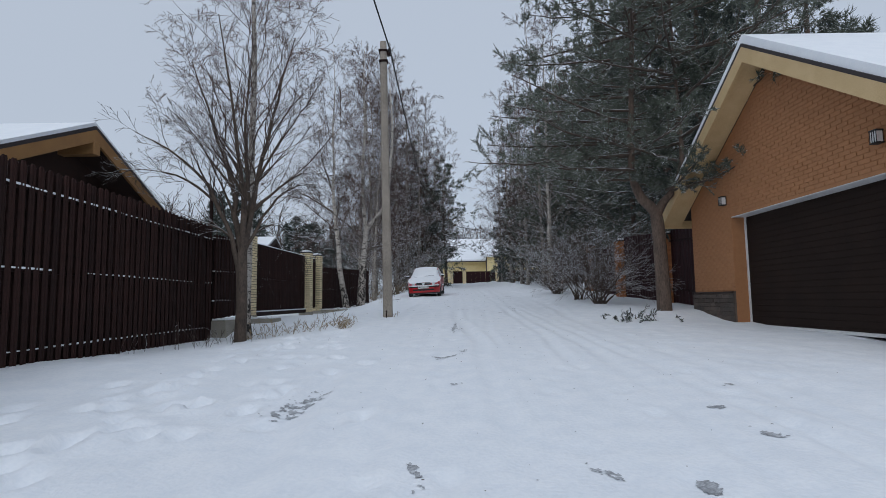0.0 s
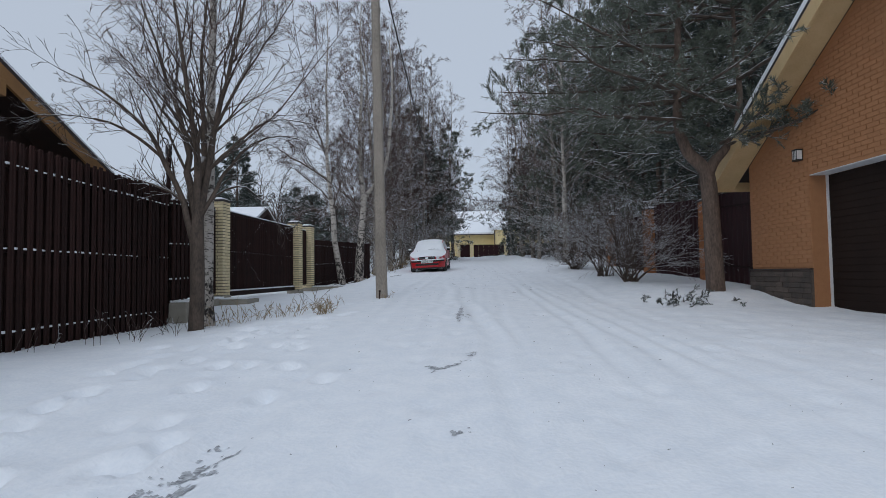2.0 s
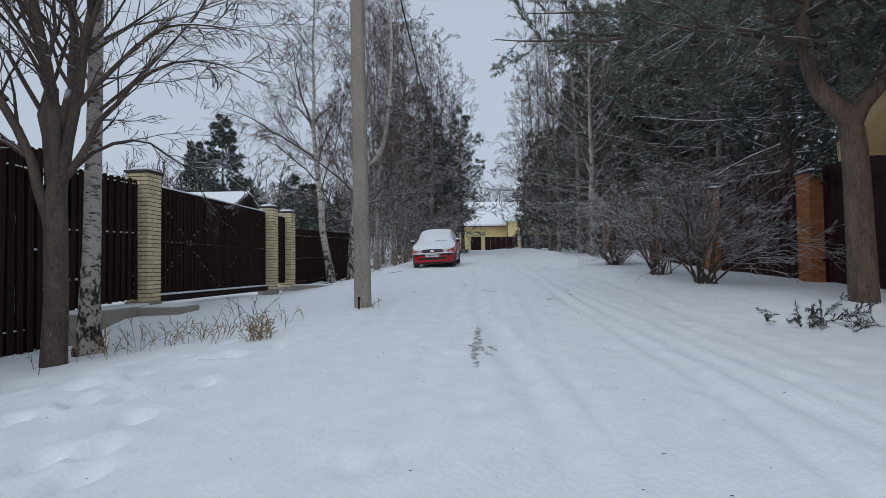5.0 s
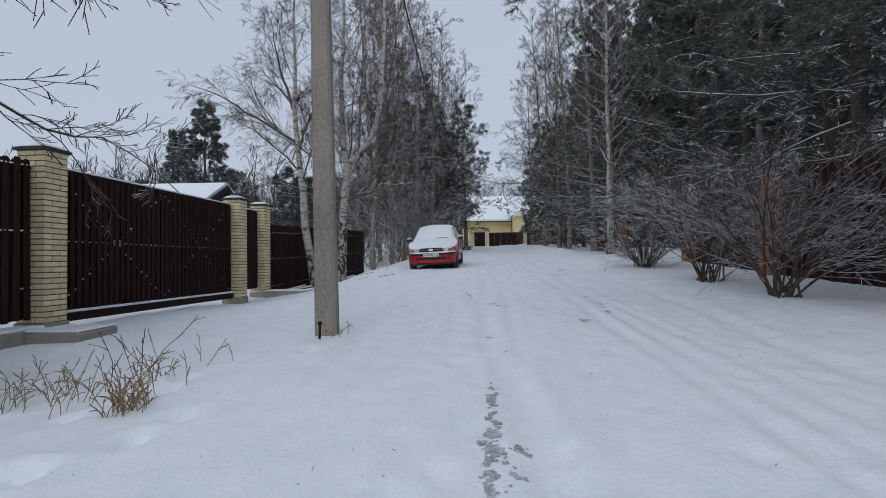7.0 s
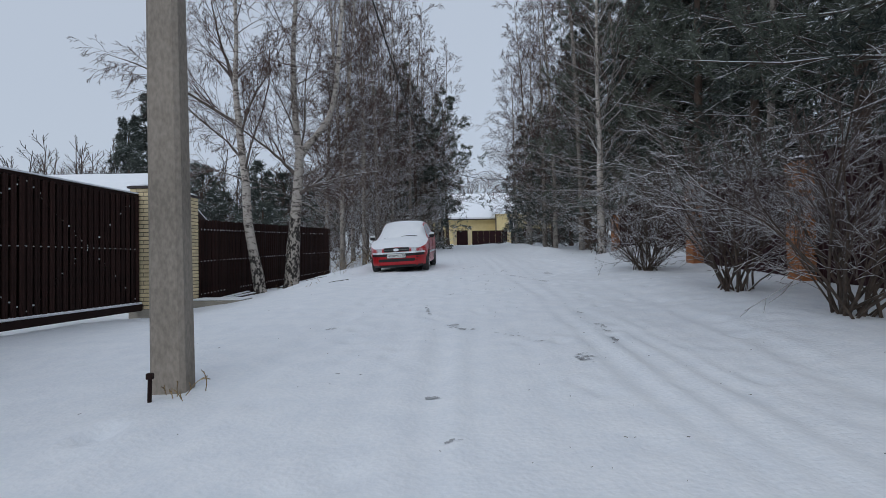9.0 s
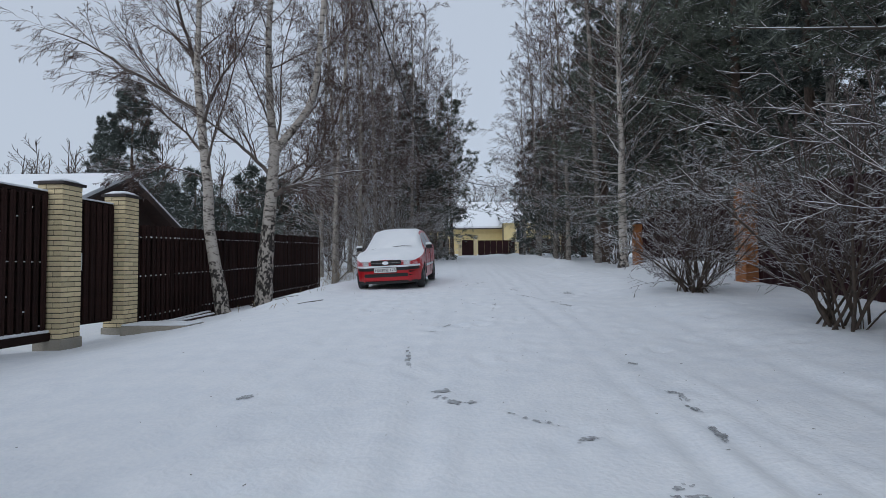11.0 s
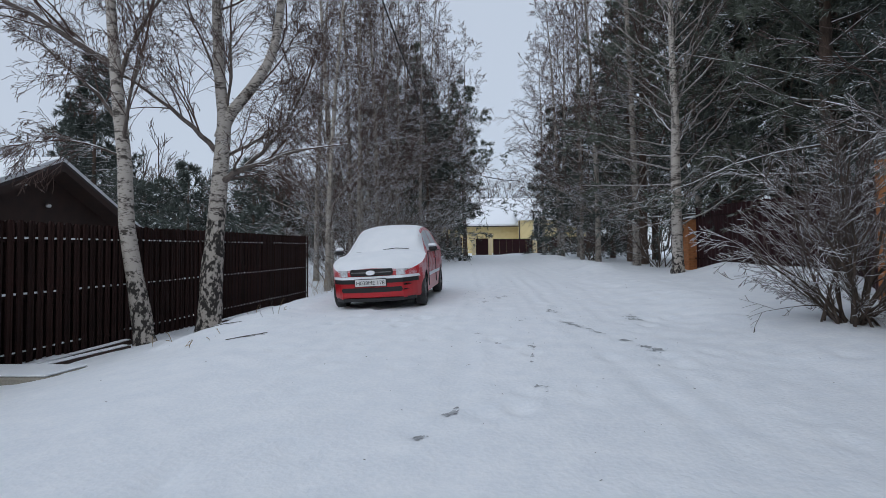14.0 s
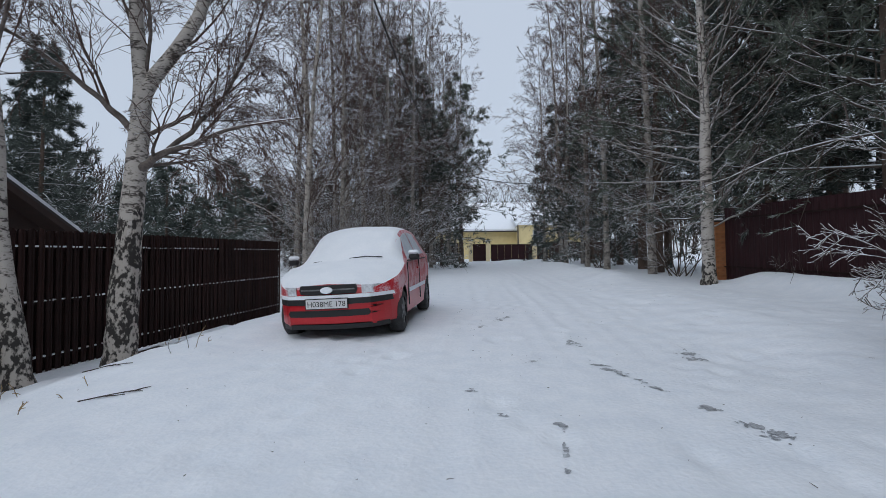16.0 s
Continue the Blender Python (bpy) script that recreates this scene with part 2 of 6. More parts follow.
def blades_mesh(name, p, d, length, width, mat, rng):
    """Needles and grass as thin blades: p roots, d ways."""
    n = len(p)
    side = np.cross(d, rng.normal(size=(n, 3)))
    side /= np.maximum(np.linalg.norm(side, axis=1, keepdims=True), 1e-6)
    w = np.broadcast_to(np.asarray(width), (n,))[:, None]
    ln = np.broadcast_to(np.asarray(length), (n,))[:, None]
    verts = np.stack([p + side * w / 2, p + d * ln, p - side * w / 2], axis=1).reshape(-1, 3)
    faces = np.arange(n * 3).reshape(-1, 3)
    return fast_mesh(name, verts, faces, mat)


# ---- the ground ----
def ground():
    def spread(lo, hi, step, far):
        v = list(np.arange(lo, hi + step / 2, step))
        s, a, b = step, lo, hi
        while b < far:
            s *= 1.25
            a, b = a - s, b + s
            v = [a] + v + [b]
        return np.array(v)
    xs, ys = spread(-6.2, 6.6, 0.06, 2500), spread(1.5, 32, 0.075, 2500)
    rng = np.random.default_rng(3)
    steps = []
    for cx, y0, y1, amp, dens in ((-2.5, 2.5, 14, 0.45, 9.0), (-0.45, 1, 30, 0.3, 3.0), (1.2, 2, 30, 0.6, 3.0), (3.2, 4, 30, 0.7, 3.0), (-1.6, 15, 30, 0.8, 3.0), (5.0, 14, 30, 0.6, 2.0)):
        for k in range(int((y1 - y0) * dens)):
            steps.append((cx + rng.normal() * amp, rng.uniform(y0, y1), rng.uniform(0.02, 0.05) * (1.5 if cx < -2 else 0.45)))
    X, Y = np.meshgrid(xs, ys)
    Z = np.vectorize(ground_z)(X, Y)
    near = np.clip(1 - np.maximum(0, np.abs(X) - 9) / 6, 0, 1) * np.clip(1 - np.maximum(0, np.abs(Y - 15) - 22) / 10, 0, 1)
    # soft lumps, rougher off the wheel tracks
    lump = np.zeros_like(Z)
    for s, h in ((0.35, 0.07), (1.1, 0.035), (2.6, 0.022), (6.0, 0.014)):
        lump += 0.62 * h * np.array([[noise.noise((x * s, y * s, s)) for x in xs] for y in ys])
    rough = 0.38 + 0.62 * np.clip((np.abs(X - 0.4) - 1.8) / 1.2, 0, 1)
    Z += lump * rough
    # wheel ruts, wandering and half filled in places
    fade = np.array([[0.55 + 0.75 * noise.noise((x * 0.5, y * 0.28, 9)) for x in xs] for y in ys])
    for cx, depth, wd in ((-1.15, 0.055, 0.12), (0.35, 0.055, 0.10), (0.62, 0.02, 0.07), (1.55, 0.045, 0.09), (1.85, 0.045, 0.10), (2.25, 0.045, 0.09), (2.6, 0.02, 0.07), (-0.45, 0.035, 0.09), (3.1, 0.045, 0.12), (0.95, 0.015, 0.07)):
        c = cx + 0.16 * np.sin(Y * 0.21 + cx * 3) + 0.06 * np.sin(Y * 0.63 + cx * 5) + 0.02 * np.sin(Y * 1.9 + cx * 9) + 0.012 * Y
        q = (X - c) / wd
        Z -= near * np.clip(fade, 0, 1.1) * (0.45 + 0.55 * np.clip((19 - Y) / 7, 0, 1)) * 0.72 * depth * (np.exp(-q * q) - 0.5 * np.exp(-(np.abs(q) - 1.7) ** 2 * 2.5))
    for x, y, h in steps:
        i0, i1 = np.searchsorted(xs, (x - 0.5, x + 0.5))
        j0, j1 = np.searchsorted(ys, (y - 0.5, y + 0.5))
        xx, yy = X[j0:j1, i0:i1] - x, Y[j0:j1, i0:i1] - y
        r = np.sqrt((xx / 0.085) ** 2 + (yy / 0.14) ** 2)
        Z[j0:j1, i0:i1] += -h * np.exp(-r ** 4) + h * 0.35 * np.exp(-(r - 1.6) ** 2 * 4)
    ny, nx = Z.shape
    verts = np.stack([X, Y, Z], axis=-1).reshape(-1, 3)
    j, i = np.meshgrid(np.arange(ny - 1), np.arange(nx - 1), indexing="ij")
    a = (j * nx + i).ravel()
    faces = np.stack([a, a + 1, a + nx + 1, a + nx], axis=1)
    tagged(new("ground", fast_mesh("ground", verts, faces, SNOW, True)), "snow-covered lane and verges with wheel ruts and footprints", "ground", kind="structure")
    return xs, ys, Z


GX, GY, GZ = ground()


def snow_z(x, y):
    i = min(len(GX) - 2, max(0, int(np.searchsorted(GX, x)) - 1))
    j = min(len(GY) - 2, max(0, int(np.searchsorted(GY, y)) - 1))
    u, v = (x - GX[i]) / (GX[i + 1] - GX[i]), (y - GY[j]) / (GY[j + 1] - GY[j])
    return float((GZ[j, i] * (1 - u) + GZ[j, i + 1] * u) * (1 - v) + (GZ[j + 1, i] * (1 - u) + GZ[j + 1, i + 1] * u) * v)


# ---- fences and gates on the plot with the brown fence ----
SLAT = {}


def slat_mesh(h, w=0.104):
    """A folded steel picket with a rounded head, standing on its foot at z 0."""
    key = (round(h, 2), w)
    if key not in SLAT:
        bm = bmesh.new()
        prof = [(-w / 2, 0.0), (-w / 2 + 0.012, 0.016), (-0.018, 0.016), (-0.010, 0.006), (0.010, 0.006), (0.018, 0.016), (w / 2 - 0.012, 0.016), (w / 2, 0.0)]
        lev = [0.0, key[0] - 0.035, key[0]]
        rows = []
        for n, z in enumerate(lev):
            k = 0.72 if n == 2 else 1.0
            rows.append([bm.verts.new((x * k, y, z)) for x, y in prof])
        for r0, r1 in zip(rows, rows[1:]):
            for i in range(len(prof) - 1):
                bm.faces.new((r0[i], r1[i], r1[i + 1], r0[i + 1]))
        me = bpy.data.meshes.new("slat")
        bm.to_mesh(me)
        bm.free()
        me.materials.append(FENCE)
        SLAT[key] = me
    return SLAT[key]


def picket_fence(a, b, za, zb, ha, hb, label, rails=(0.12, 0.5, 0.87), pitch=0.16, post_every=2.5, both=True):
    """Steel pickets on rails from a to b (plan); za, zb: the foot's height, ha, hb: the pickets' height."""
    a, b = Vector(a), Vector(b)
    d = b - a
    length, rz = d.length, math.degrees(math.atan2(d.y, d.x))
    f = thing("picket_fence", pose(a.x, a.y, za, 0, 0, rz), label, "fence", "brown plot fence")
    n = int(length / pitch)
    for i in range(n):
        k = (i + 0.5) / n
        h = round(ha + (hb - ha) * k, 1)
        m = pose(k * length, -0.035 - 0.002 * (i % 3), (zb - za) * k + ha + (hb - ha) * k - h + random.uniform(-0.012, 0.012), random.uniform(-0.3, 0.3), random.uniform(-0.35, 0.35), 180)
        put("slat", slat_mesh(h), f, m)
        if both:
            put("slat", slat_mesh(h, 0.172), f, pose(min(length - 0.03, (k + 0.5 / n) * length), 0.035 + 0.007 * (i % 2), (zb - za) * k + ha + (hb - ha) * k - h, 0, 0, 0))
    for q in rails:
        z0, z1 = ha * q, zb - za + hb * q
        bm = box(0, -0.02, -0.02, length, 0.02, 0.02)
        for v in bm.verts:
            v.co.z += z0 + (z1 - z0) * v.co.x / length
        part("rail", bm, RAIL, f)
        bm = bmesh.new()
        x = 0.0
        while x < length:
            w = random.uniform(0.3, 0.9)
            if random.random() < 0.94:
                hh = random.uniform(0.014, 0.032)
                box(x, -0.0385, 0.0, min(length, x + w), 0.018, hh, 0.004, bm)
            x += w
        for v in bm.verts:
            v.co.z += z0 + (z1 - z0) * v.co.x / length + 0.021
        tagged(part("snow_line", bm, SNOW_CAP, f, "thin line of snow on the rail"), kind="stuff")
    for i in range(int(length / post_every) + 1):
        x = min(length - 0.05, i * post_every + 0.05)
        k = x / length
        part("post", box(x - 0.03, 0.02, (zb - za) * k - 0.3, x + 0.03, 0.08, (zb - za) * k + (ha + (hb - ha) * k) * 0.97), RAIL, f)
    return f


def course_bricks(parent, w, z0, z1, mat, bw=0.25, bh=0.075, mortar=MORTAR):
    """A square pillar of pinwheel courses: each brick its own object round a mortar core."""
    part("mortar", box(-w / 2 + 0.008, -w / 2 + 0.008, z0, w / 2 - 0.008, w / 2 - 0.008, z1), mortar, parent)
    n = int(round((z1 - z0) / bh))
    h = (z1 - z0) / n
    la, lb = w * 0.66, w * 0.34
    ma, mb = box_mesh("brick", mat, la - 0.010, 0.10, h - 0.015, 0.003), box_mesh("brick", mat, lb - 0.010, 0.10, h - 0.015, 0.003)
    for i in range(n):
        z = z0 + (i + 0.5) * h
        for s in range(4):
            turn = pose(0, 0, 0, 0, 0, 90 * s)
            flip = 1 if i % 2 else -1
            for me, ln, side in ((ma, la, flip), (mb, lb, -flip)):
                x = side * (w / 2 - ln / 2)
                put("brick", me, parent, turn @ pose(x, -(w / 2 - 0.05) + random.uniform(-0.001, 0.001), z))


def gate_pillar(x, y, z0, z1, w, label, mat=BRICK, group="brick gate pillars", rz=0, foot=True, mortar=MORTAR):
    p = thing("gate_pillar", pose(x, y, z0, 0, 0, rz), label, "pillar", group)
    h = z1 - z0
    if foot:
        part("footing", box(-w / 2 - 0.02, -w / 2 - 0.02, -0.4, w / 2 + 0.02, w / 2 + 0.02, 0.1, 0.01), CONCRETE, p, "rough grey concrete footing")
    course_bricks(p, w, 0.1 if foot else -0.2, h - 0.07, mat, mortar=mortar)
    bm = box(-w / 2 - 0.035, -w / 2 - 0.035, h - 0.07, w / 2 + 0.035, w / 2 + 0.035, h - 0.03)
    part("cap", bm, ROOF, p, "dark metal cap")
    bm = box(-w / 2 - 0.02, -w / 2 - 0.02, h - 0.028, w / 2 + 0.02, w / 2 + 0.02, h + 0.035)
    for v in bm.verts:
        if v.co.z > h:
            v.co.x *= 0.55
            v.co.y *= 0.55
    bmesh.ops.bevel(bm, geom=list(bm.edges), offset=0.012, segments=2, affect="EDGES")
    part("snow_cap", bm, SNOW_CAP, p, "low cap of snow", True)
    return p


P1, P2, P3 = (-5.64, 15.72), (-5.34, 21.27), (-5.26, 22.66)
picket_fence((-5.20, -1.5), (-5.756, 13.47), 0.14, 0.14, 2.92, 2.92, "tall dark brown steel picket fence with snow-dusted rails", rails=(0.144, 0.51, 0.883), pitch=0.172)
picket_fence((-5.70, 13.5), (P1[0] - 0.02, P1[1] - 0.2), 0.82, 0.86, 2.05, 2.1, "short dark brown picket section on a concrete plinth", rails=(0.18, 0.54, 0.95), pitch=0.16)
gate_pillar(*P1, 0.70, 3.17, 0.40, "square yellow brick gate pillar with a snowy cap", rz=-3)
gate_pillar(*P2, 0.68, 3.13, 0.40, "yellow brick pillar between sliding gate and wicket", rz=-3)
gate_pillar(*P3, 0.70, 3.13, 0.38, "yellow brick pillar between wicket and fence", rz=-3)
picket_fence((P3[0] - 0.12, P3[1] + 0.2), (-4.73, 34.4), 0.62, 0.97, 2.0, 2.08, "long dark brown steel picket fence with snow dashes")


def plinth():
    f = thing("fence_plinth", (0, 0, 0), "grey concrete plinth under the short fence section", "plinth")
    part("wall", box(-5.74, 13.52, 0.0, -5.36, 15.5, 0.74, 0.015), CONCRETE, f)
    part("snow", box(-5.72, 13.54, 0.742, -5.38, 15.45, 0.785, 0.012), SNOW_CAP, f)
    s = thing("concrete_slab", (0, 0, 0), "low concrete slab in front of the wicket pillar", "slab")
    part("slab", box(-5.05, 22.3, 0.3, -3.9, 23.0, 0.84, 0.02), CONCRETE, s)
    part("snow", box(-5.04, 22.32, 0.842, -3.93, 22.98, 0.87, 0.012), SNOW_CAP, s)
    s = thing("concrete_slab", (0, 0, 0), "low concrete beam beside the sliding gate", "slab")
    part("slab", box(-5.42, 15.1, 0.35, -4.7, 15.9, 0.72, 0.02), CONCRETE, s)
    part("snow", box(-5.42, 15.12, 0.722, -4.72, 15.88, 0.75, 0.015), SNOW_CAP, s)


def sliding_gate():
    a, b = Vector((P1[0] - 0.05, P1[1] + 0.22)), Vector((P2[0] - 0.05, P2[1] - 0.22))
    d = b - a
    ln = d.length
    g = thing("sliding_gate", pose(a.x, a.y, 0.82, 0, 0, math.degrees(math.atan2(d.y, d.x))), "dark brown steel sliding gate with snowy cross braces", "gate")
    h = 2.12
    n = 38
    for i in range(n):
        put("slat", slat_mesh(h - 0.14, 0.09), g, pose((i + 0.5) * ln / n, -0.04, 0.09, 0, random.uniform(-0.2, 0.2), 180))
        put("slat", slat_mesh(h - 0.14, 0.132), g, pose(min(ln - 0.05, (i + 1) * ln / n), 0.05, 0.09))
    part("top_rail", box(0, -0.03, h - 0.06, ln, 0.03, h), RAIL, g)
    part("top_snow", box(0, -0.035, h + 0.001, ln, 0.035, h + 0.03, 0.008), SNOW_CAP, g, "ledge of snow on the gate's top")
    part("bottom_beam", box(-0.1, -0.09, -0.06, ln + 0.1, 0.04, 0.06), RAIL, g)
    part("bottom_snow", box(0, -0.095, 0.062, ln, 0.02, 0.1, 0.01), SNOW_CAP, g)
    part("middle_rail", box(0, -0.02, h / 2 - 0.02, ln, 0.02, h / 2 + 0.02), RAIL, g)
    part("middle_snow", box(0, -0.03, h / 2 + 0.021, ln, 0.02, h / 2 + 0.036), SNOW_CAP, g)
    for x in (0.03, ln / 2, ln - 0.03):
        part("upright", box(x - 0.03, -0.03, 0, x + 0.03, 0.03, h - 0.06), RAIL, g)
    for x0, x1 in ((0.05, ln / 2), (ln / 2, ln - 0.05)):
        for z0, z1 in ((0.1, h - 0.1), (h - 0.1, 0.1)):
            bm = tube_bm([(x0, 0.0, z0), (x1, 0.0, z1)], 0.018, 4)
            part("brace", bm, RAIL, g)
            bm = bmesh.new()
            for i in range(26):
                if random.random() < 0.62:
                    k = (i + 0.5) / 26
                    x, z = x0 + (x1 - x0) * k, z0 + (z1 - z0) * k + 0.02
                    box(x - 0.032, -0.034, z, x + 0.032, 0.01, z + 0.022, 0.006, bm)
            tagged(part("brace_snow", bm, SNOW_CAP, g, "broken line of snow on the brace"), kind="stuff")


def wicket():
    a, b = Vector((P2[0] - 0.05, P2[1] + 0.21)), Vector((P3[0] - 0.05, P3[1] - 0.2))
    d = b - a
    ln = d.length
    g = thing("wicket_door", pose(a.x, a.y, 0.92, 0, 0, math.degrees(math.atan2(d.y, d.x))), "closed dark brown picket wicket door with a steel handle", "gate")
    h = 2.0
    part("door_frame", box(0, -0.02, 0, ln, 0.02, 0.05, bm=box(0, -0.02, h - 0.05, ln, 0.02, h, bm=box(0, -0.02, 0.05, 0.05, 0.02, h - 0.05, bm=box(ln - 0.05, -0.02, 0.05, ln, 0.02, h - 0.05)))), RAIL, g)
    for i in range(7):
        put("slat", slat_mesh(h - 0.06, 0.105), g, pose((i + 0.5) * ln / 7, -0.045, 0.03, 0, 0, 180))
        put("slat", slat_mesh(h - 0.06, 0.14), g, pose(min(ln - 0.06, (i + 1) * ln / 7), 0.03, 0.03))
    part("top_snow", box(0, -0.04, h + 0.001, ln, 0.03, h + 0.025, 0.006), SNOW_CAP, g)
    part("handle", tube_bm([(0.16, -0.06, 0.85), (0.16, -0.12, 0.87), (0.16, -0.12, 1.13), (0.16, -0.06, 1.15)], 0.014, 8), WHITE, g, "pale steel pull handle")


def loose_boards():
    """Dark boards lying along the fence's foot, with snow on them."""
    for x, y, ln, turn in ((-4.85, 24.0, 2.2, 87), (-4.55, 23.75, 1.5, 80), (-4.45, 28.6, 3.2, 86), (-4.3, 28.9, 2.4, 87)):
        z = max(snow_z(x, y + s) for s in (-ln / 2, 0, ln / 2)) + 0.0
        t = thing("loose_board", pose(x, y, z, 0, -2.6, turn), "long dark board lying in the snow by the fence", "board", "boards by the fence")
        part("board", box(-ln / 2, -0.07, -0.03, ln / 2, 0.07, 0.035, 0.004), DARKWOOD, t)
        part("snow", box(-ln / 2 + 0.03, -0.06, 0.036, ln / 2 - 0.05, 0.035, 0.06, 0.008), SNOW_CAP, t, "strip of snow on the board")


loose_boards()
plinth()
sliding_gate()
wicket()


# ---- houses ----
def slab(p, q, r, s, t):
    """A roof plane through four corners, t thick downwards."""
    bm = bmesh.new()
    top = [bm.verts.new(v) for v in (p, q, r, s)]
    low = [bm.verts.new((v[0], v[1], v[2] - t)) for v in (p, q, r, s)]
    bm.faces.new(top)
    bm.faces.new(low[::-1])
    for i in range(4):
        j = (i + 1) % 4
        bm.faces.new((top[i], low[i], low[j], top[j]))
    bmesh.ops.recalc_face_normals(bm, faces=bm.faces)
    return bm


def gable_house(name, label, xf, xb, yc, half, zr, ze, z0, over, eave, wall, fascia, soffit, sgn, snow=0.16, fdepth=0.24):
    """A house whose gable faces the lane. xf: the gable's front edge, over: its overhang, half: to the eaves' edge."""
    h = thing(name, (0, 0, 0), label, "house")
    xw = xf + sgn * over
    hw = half - eave
    zw = ze + (zr - ze) * eave / half - 0.12
    for side, sn in (("roof", -1), ("roof", 1)):
        ye = yc + sn * half
        part(side, slab((xf, yc, zr), (xb, yc, zr), (xb, ye, ze), (xf, ye, ze), 0.07), ROOF, h, "dark roof covering")
        part("roof_snow", slab((xf + sgn * 0.03, yc, zr + snow), (xb, yc, zr + snow), (xb, ye - sn * 0.05, ze + snow), (xf + sgn * 0.03, ye - sn * 0.05, ze + snow), snow - 0.004), SNOW_CAP, h, "thick even snow on the roof")
        part("bargeboard", slab((xf - sgn * 0.0, yc, zr - 0.072), (xf + sgn * 0.05, yc, zr - 0.072), (xf + sgn * 0.05, ye, ze - 0.072), (xf, ye, ze - 0.072), fdepth), fascia, h)
        part("soffit", slab((xf + sgn * 0.052, yc, zr - 0.20), (xw, yc, zr - 0.20), (xw, ye, ze - 0.20), (xf + sgn * 0.052, ye, ze - 0.20), 0.03), soffit, h)
        part("eaves_board", box(min(xf, xb), ye - 0.02, ze - 0.07 - fdepth * 0.7, max(xf, xb), ye + 0.02, ze - 0.075), fascia, h)
    return h, xw, hw, zw


def left_house():
    h, xw, hw, zw = gable_house("brown_timber_house", "dark timber house with ochre bargeboards and a snowy roof", -6.8, -17, 10.5, 4.2, 4.68, 2.78, 0, 0.7, 0.5, DARKWOOD, OCHRE, DARKWOOD, -1, 0.08)
    bm = bmesh.new()
    pts = [(xw, 10.5 - hw, 0), (xw, 10.5 + hw, 0), (xw, 10.5 + hw, zw), (xw, 10.5, 4.42), (xw, 10.5 - hw, zw)]
    f = bm.faces.new([bm.verts.new(p) for p in pts])
    r = bmesh.ops.extrude_face_region(bm, geom=[f])
    for v in r["geom"]:
        if isinstance(v, bmesh.types.BMVert):
            v.co.x = -16.6
    bmesh.ops.recalc_face_normals(bm, faces=bm.faces)
    part("wall", bm, DARKWOOD, h, "dark stained timber walls")
    part("ridge_beam", box(-6.78, 10.42, 4.1, xw, 10.62, 4.36, 0.01), OCHRE, h, "red-brown ridge beam end")


left_house()


def shed():
    h, xw, hw, zw = gable_house("dark_garden_shed", "low dark brown timber outbuilding with a snowy gable roof", -8.9, -17, 29.0, 4.0, 4.55, 2.75, 0.6, 0.5, 0.4, DARKWOOD, DARKWOOD, DARKWOOD, -1, 0.12, 0.16)
    bm = bmesh.new()
    pts = [(xw, 29 - hw, 0.4), (xw, 29 + hw, 0.4), (xw, 29 + hw, zw), (xw, 29, 4.3), (xw, 29 - hw, zw)]
    f = bm.faces.new([bm.verts.new(p) for p in pts])
    r = bmesh.ops.extrude_face_region(bm, geom=[f])
    for v in r["geom"]:
        if isinstance(v, bmesh.types.BMVert):
            v.co.x = -16.6
    bmesh.ops.recalc_face_normals(bm, faces=bm.faces)
    part("wall", bm, DARKWOOD, h)
    part("lamp", box(-9.36, 29.0, 3.48, -9.28, 29.12, 3.56, 0.02), WHITE, h, "small white lamp under the gable")


shed()

GF, GC = 6.35, 10.1   # garage front wall, middle of its gable


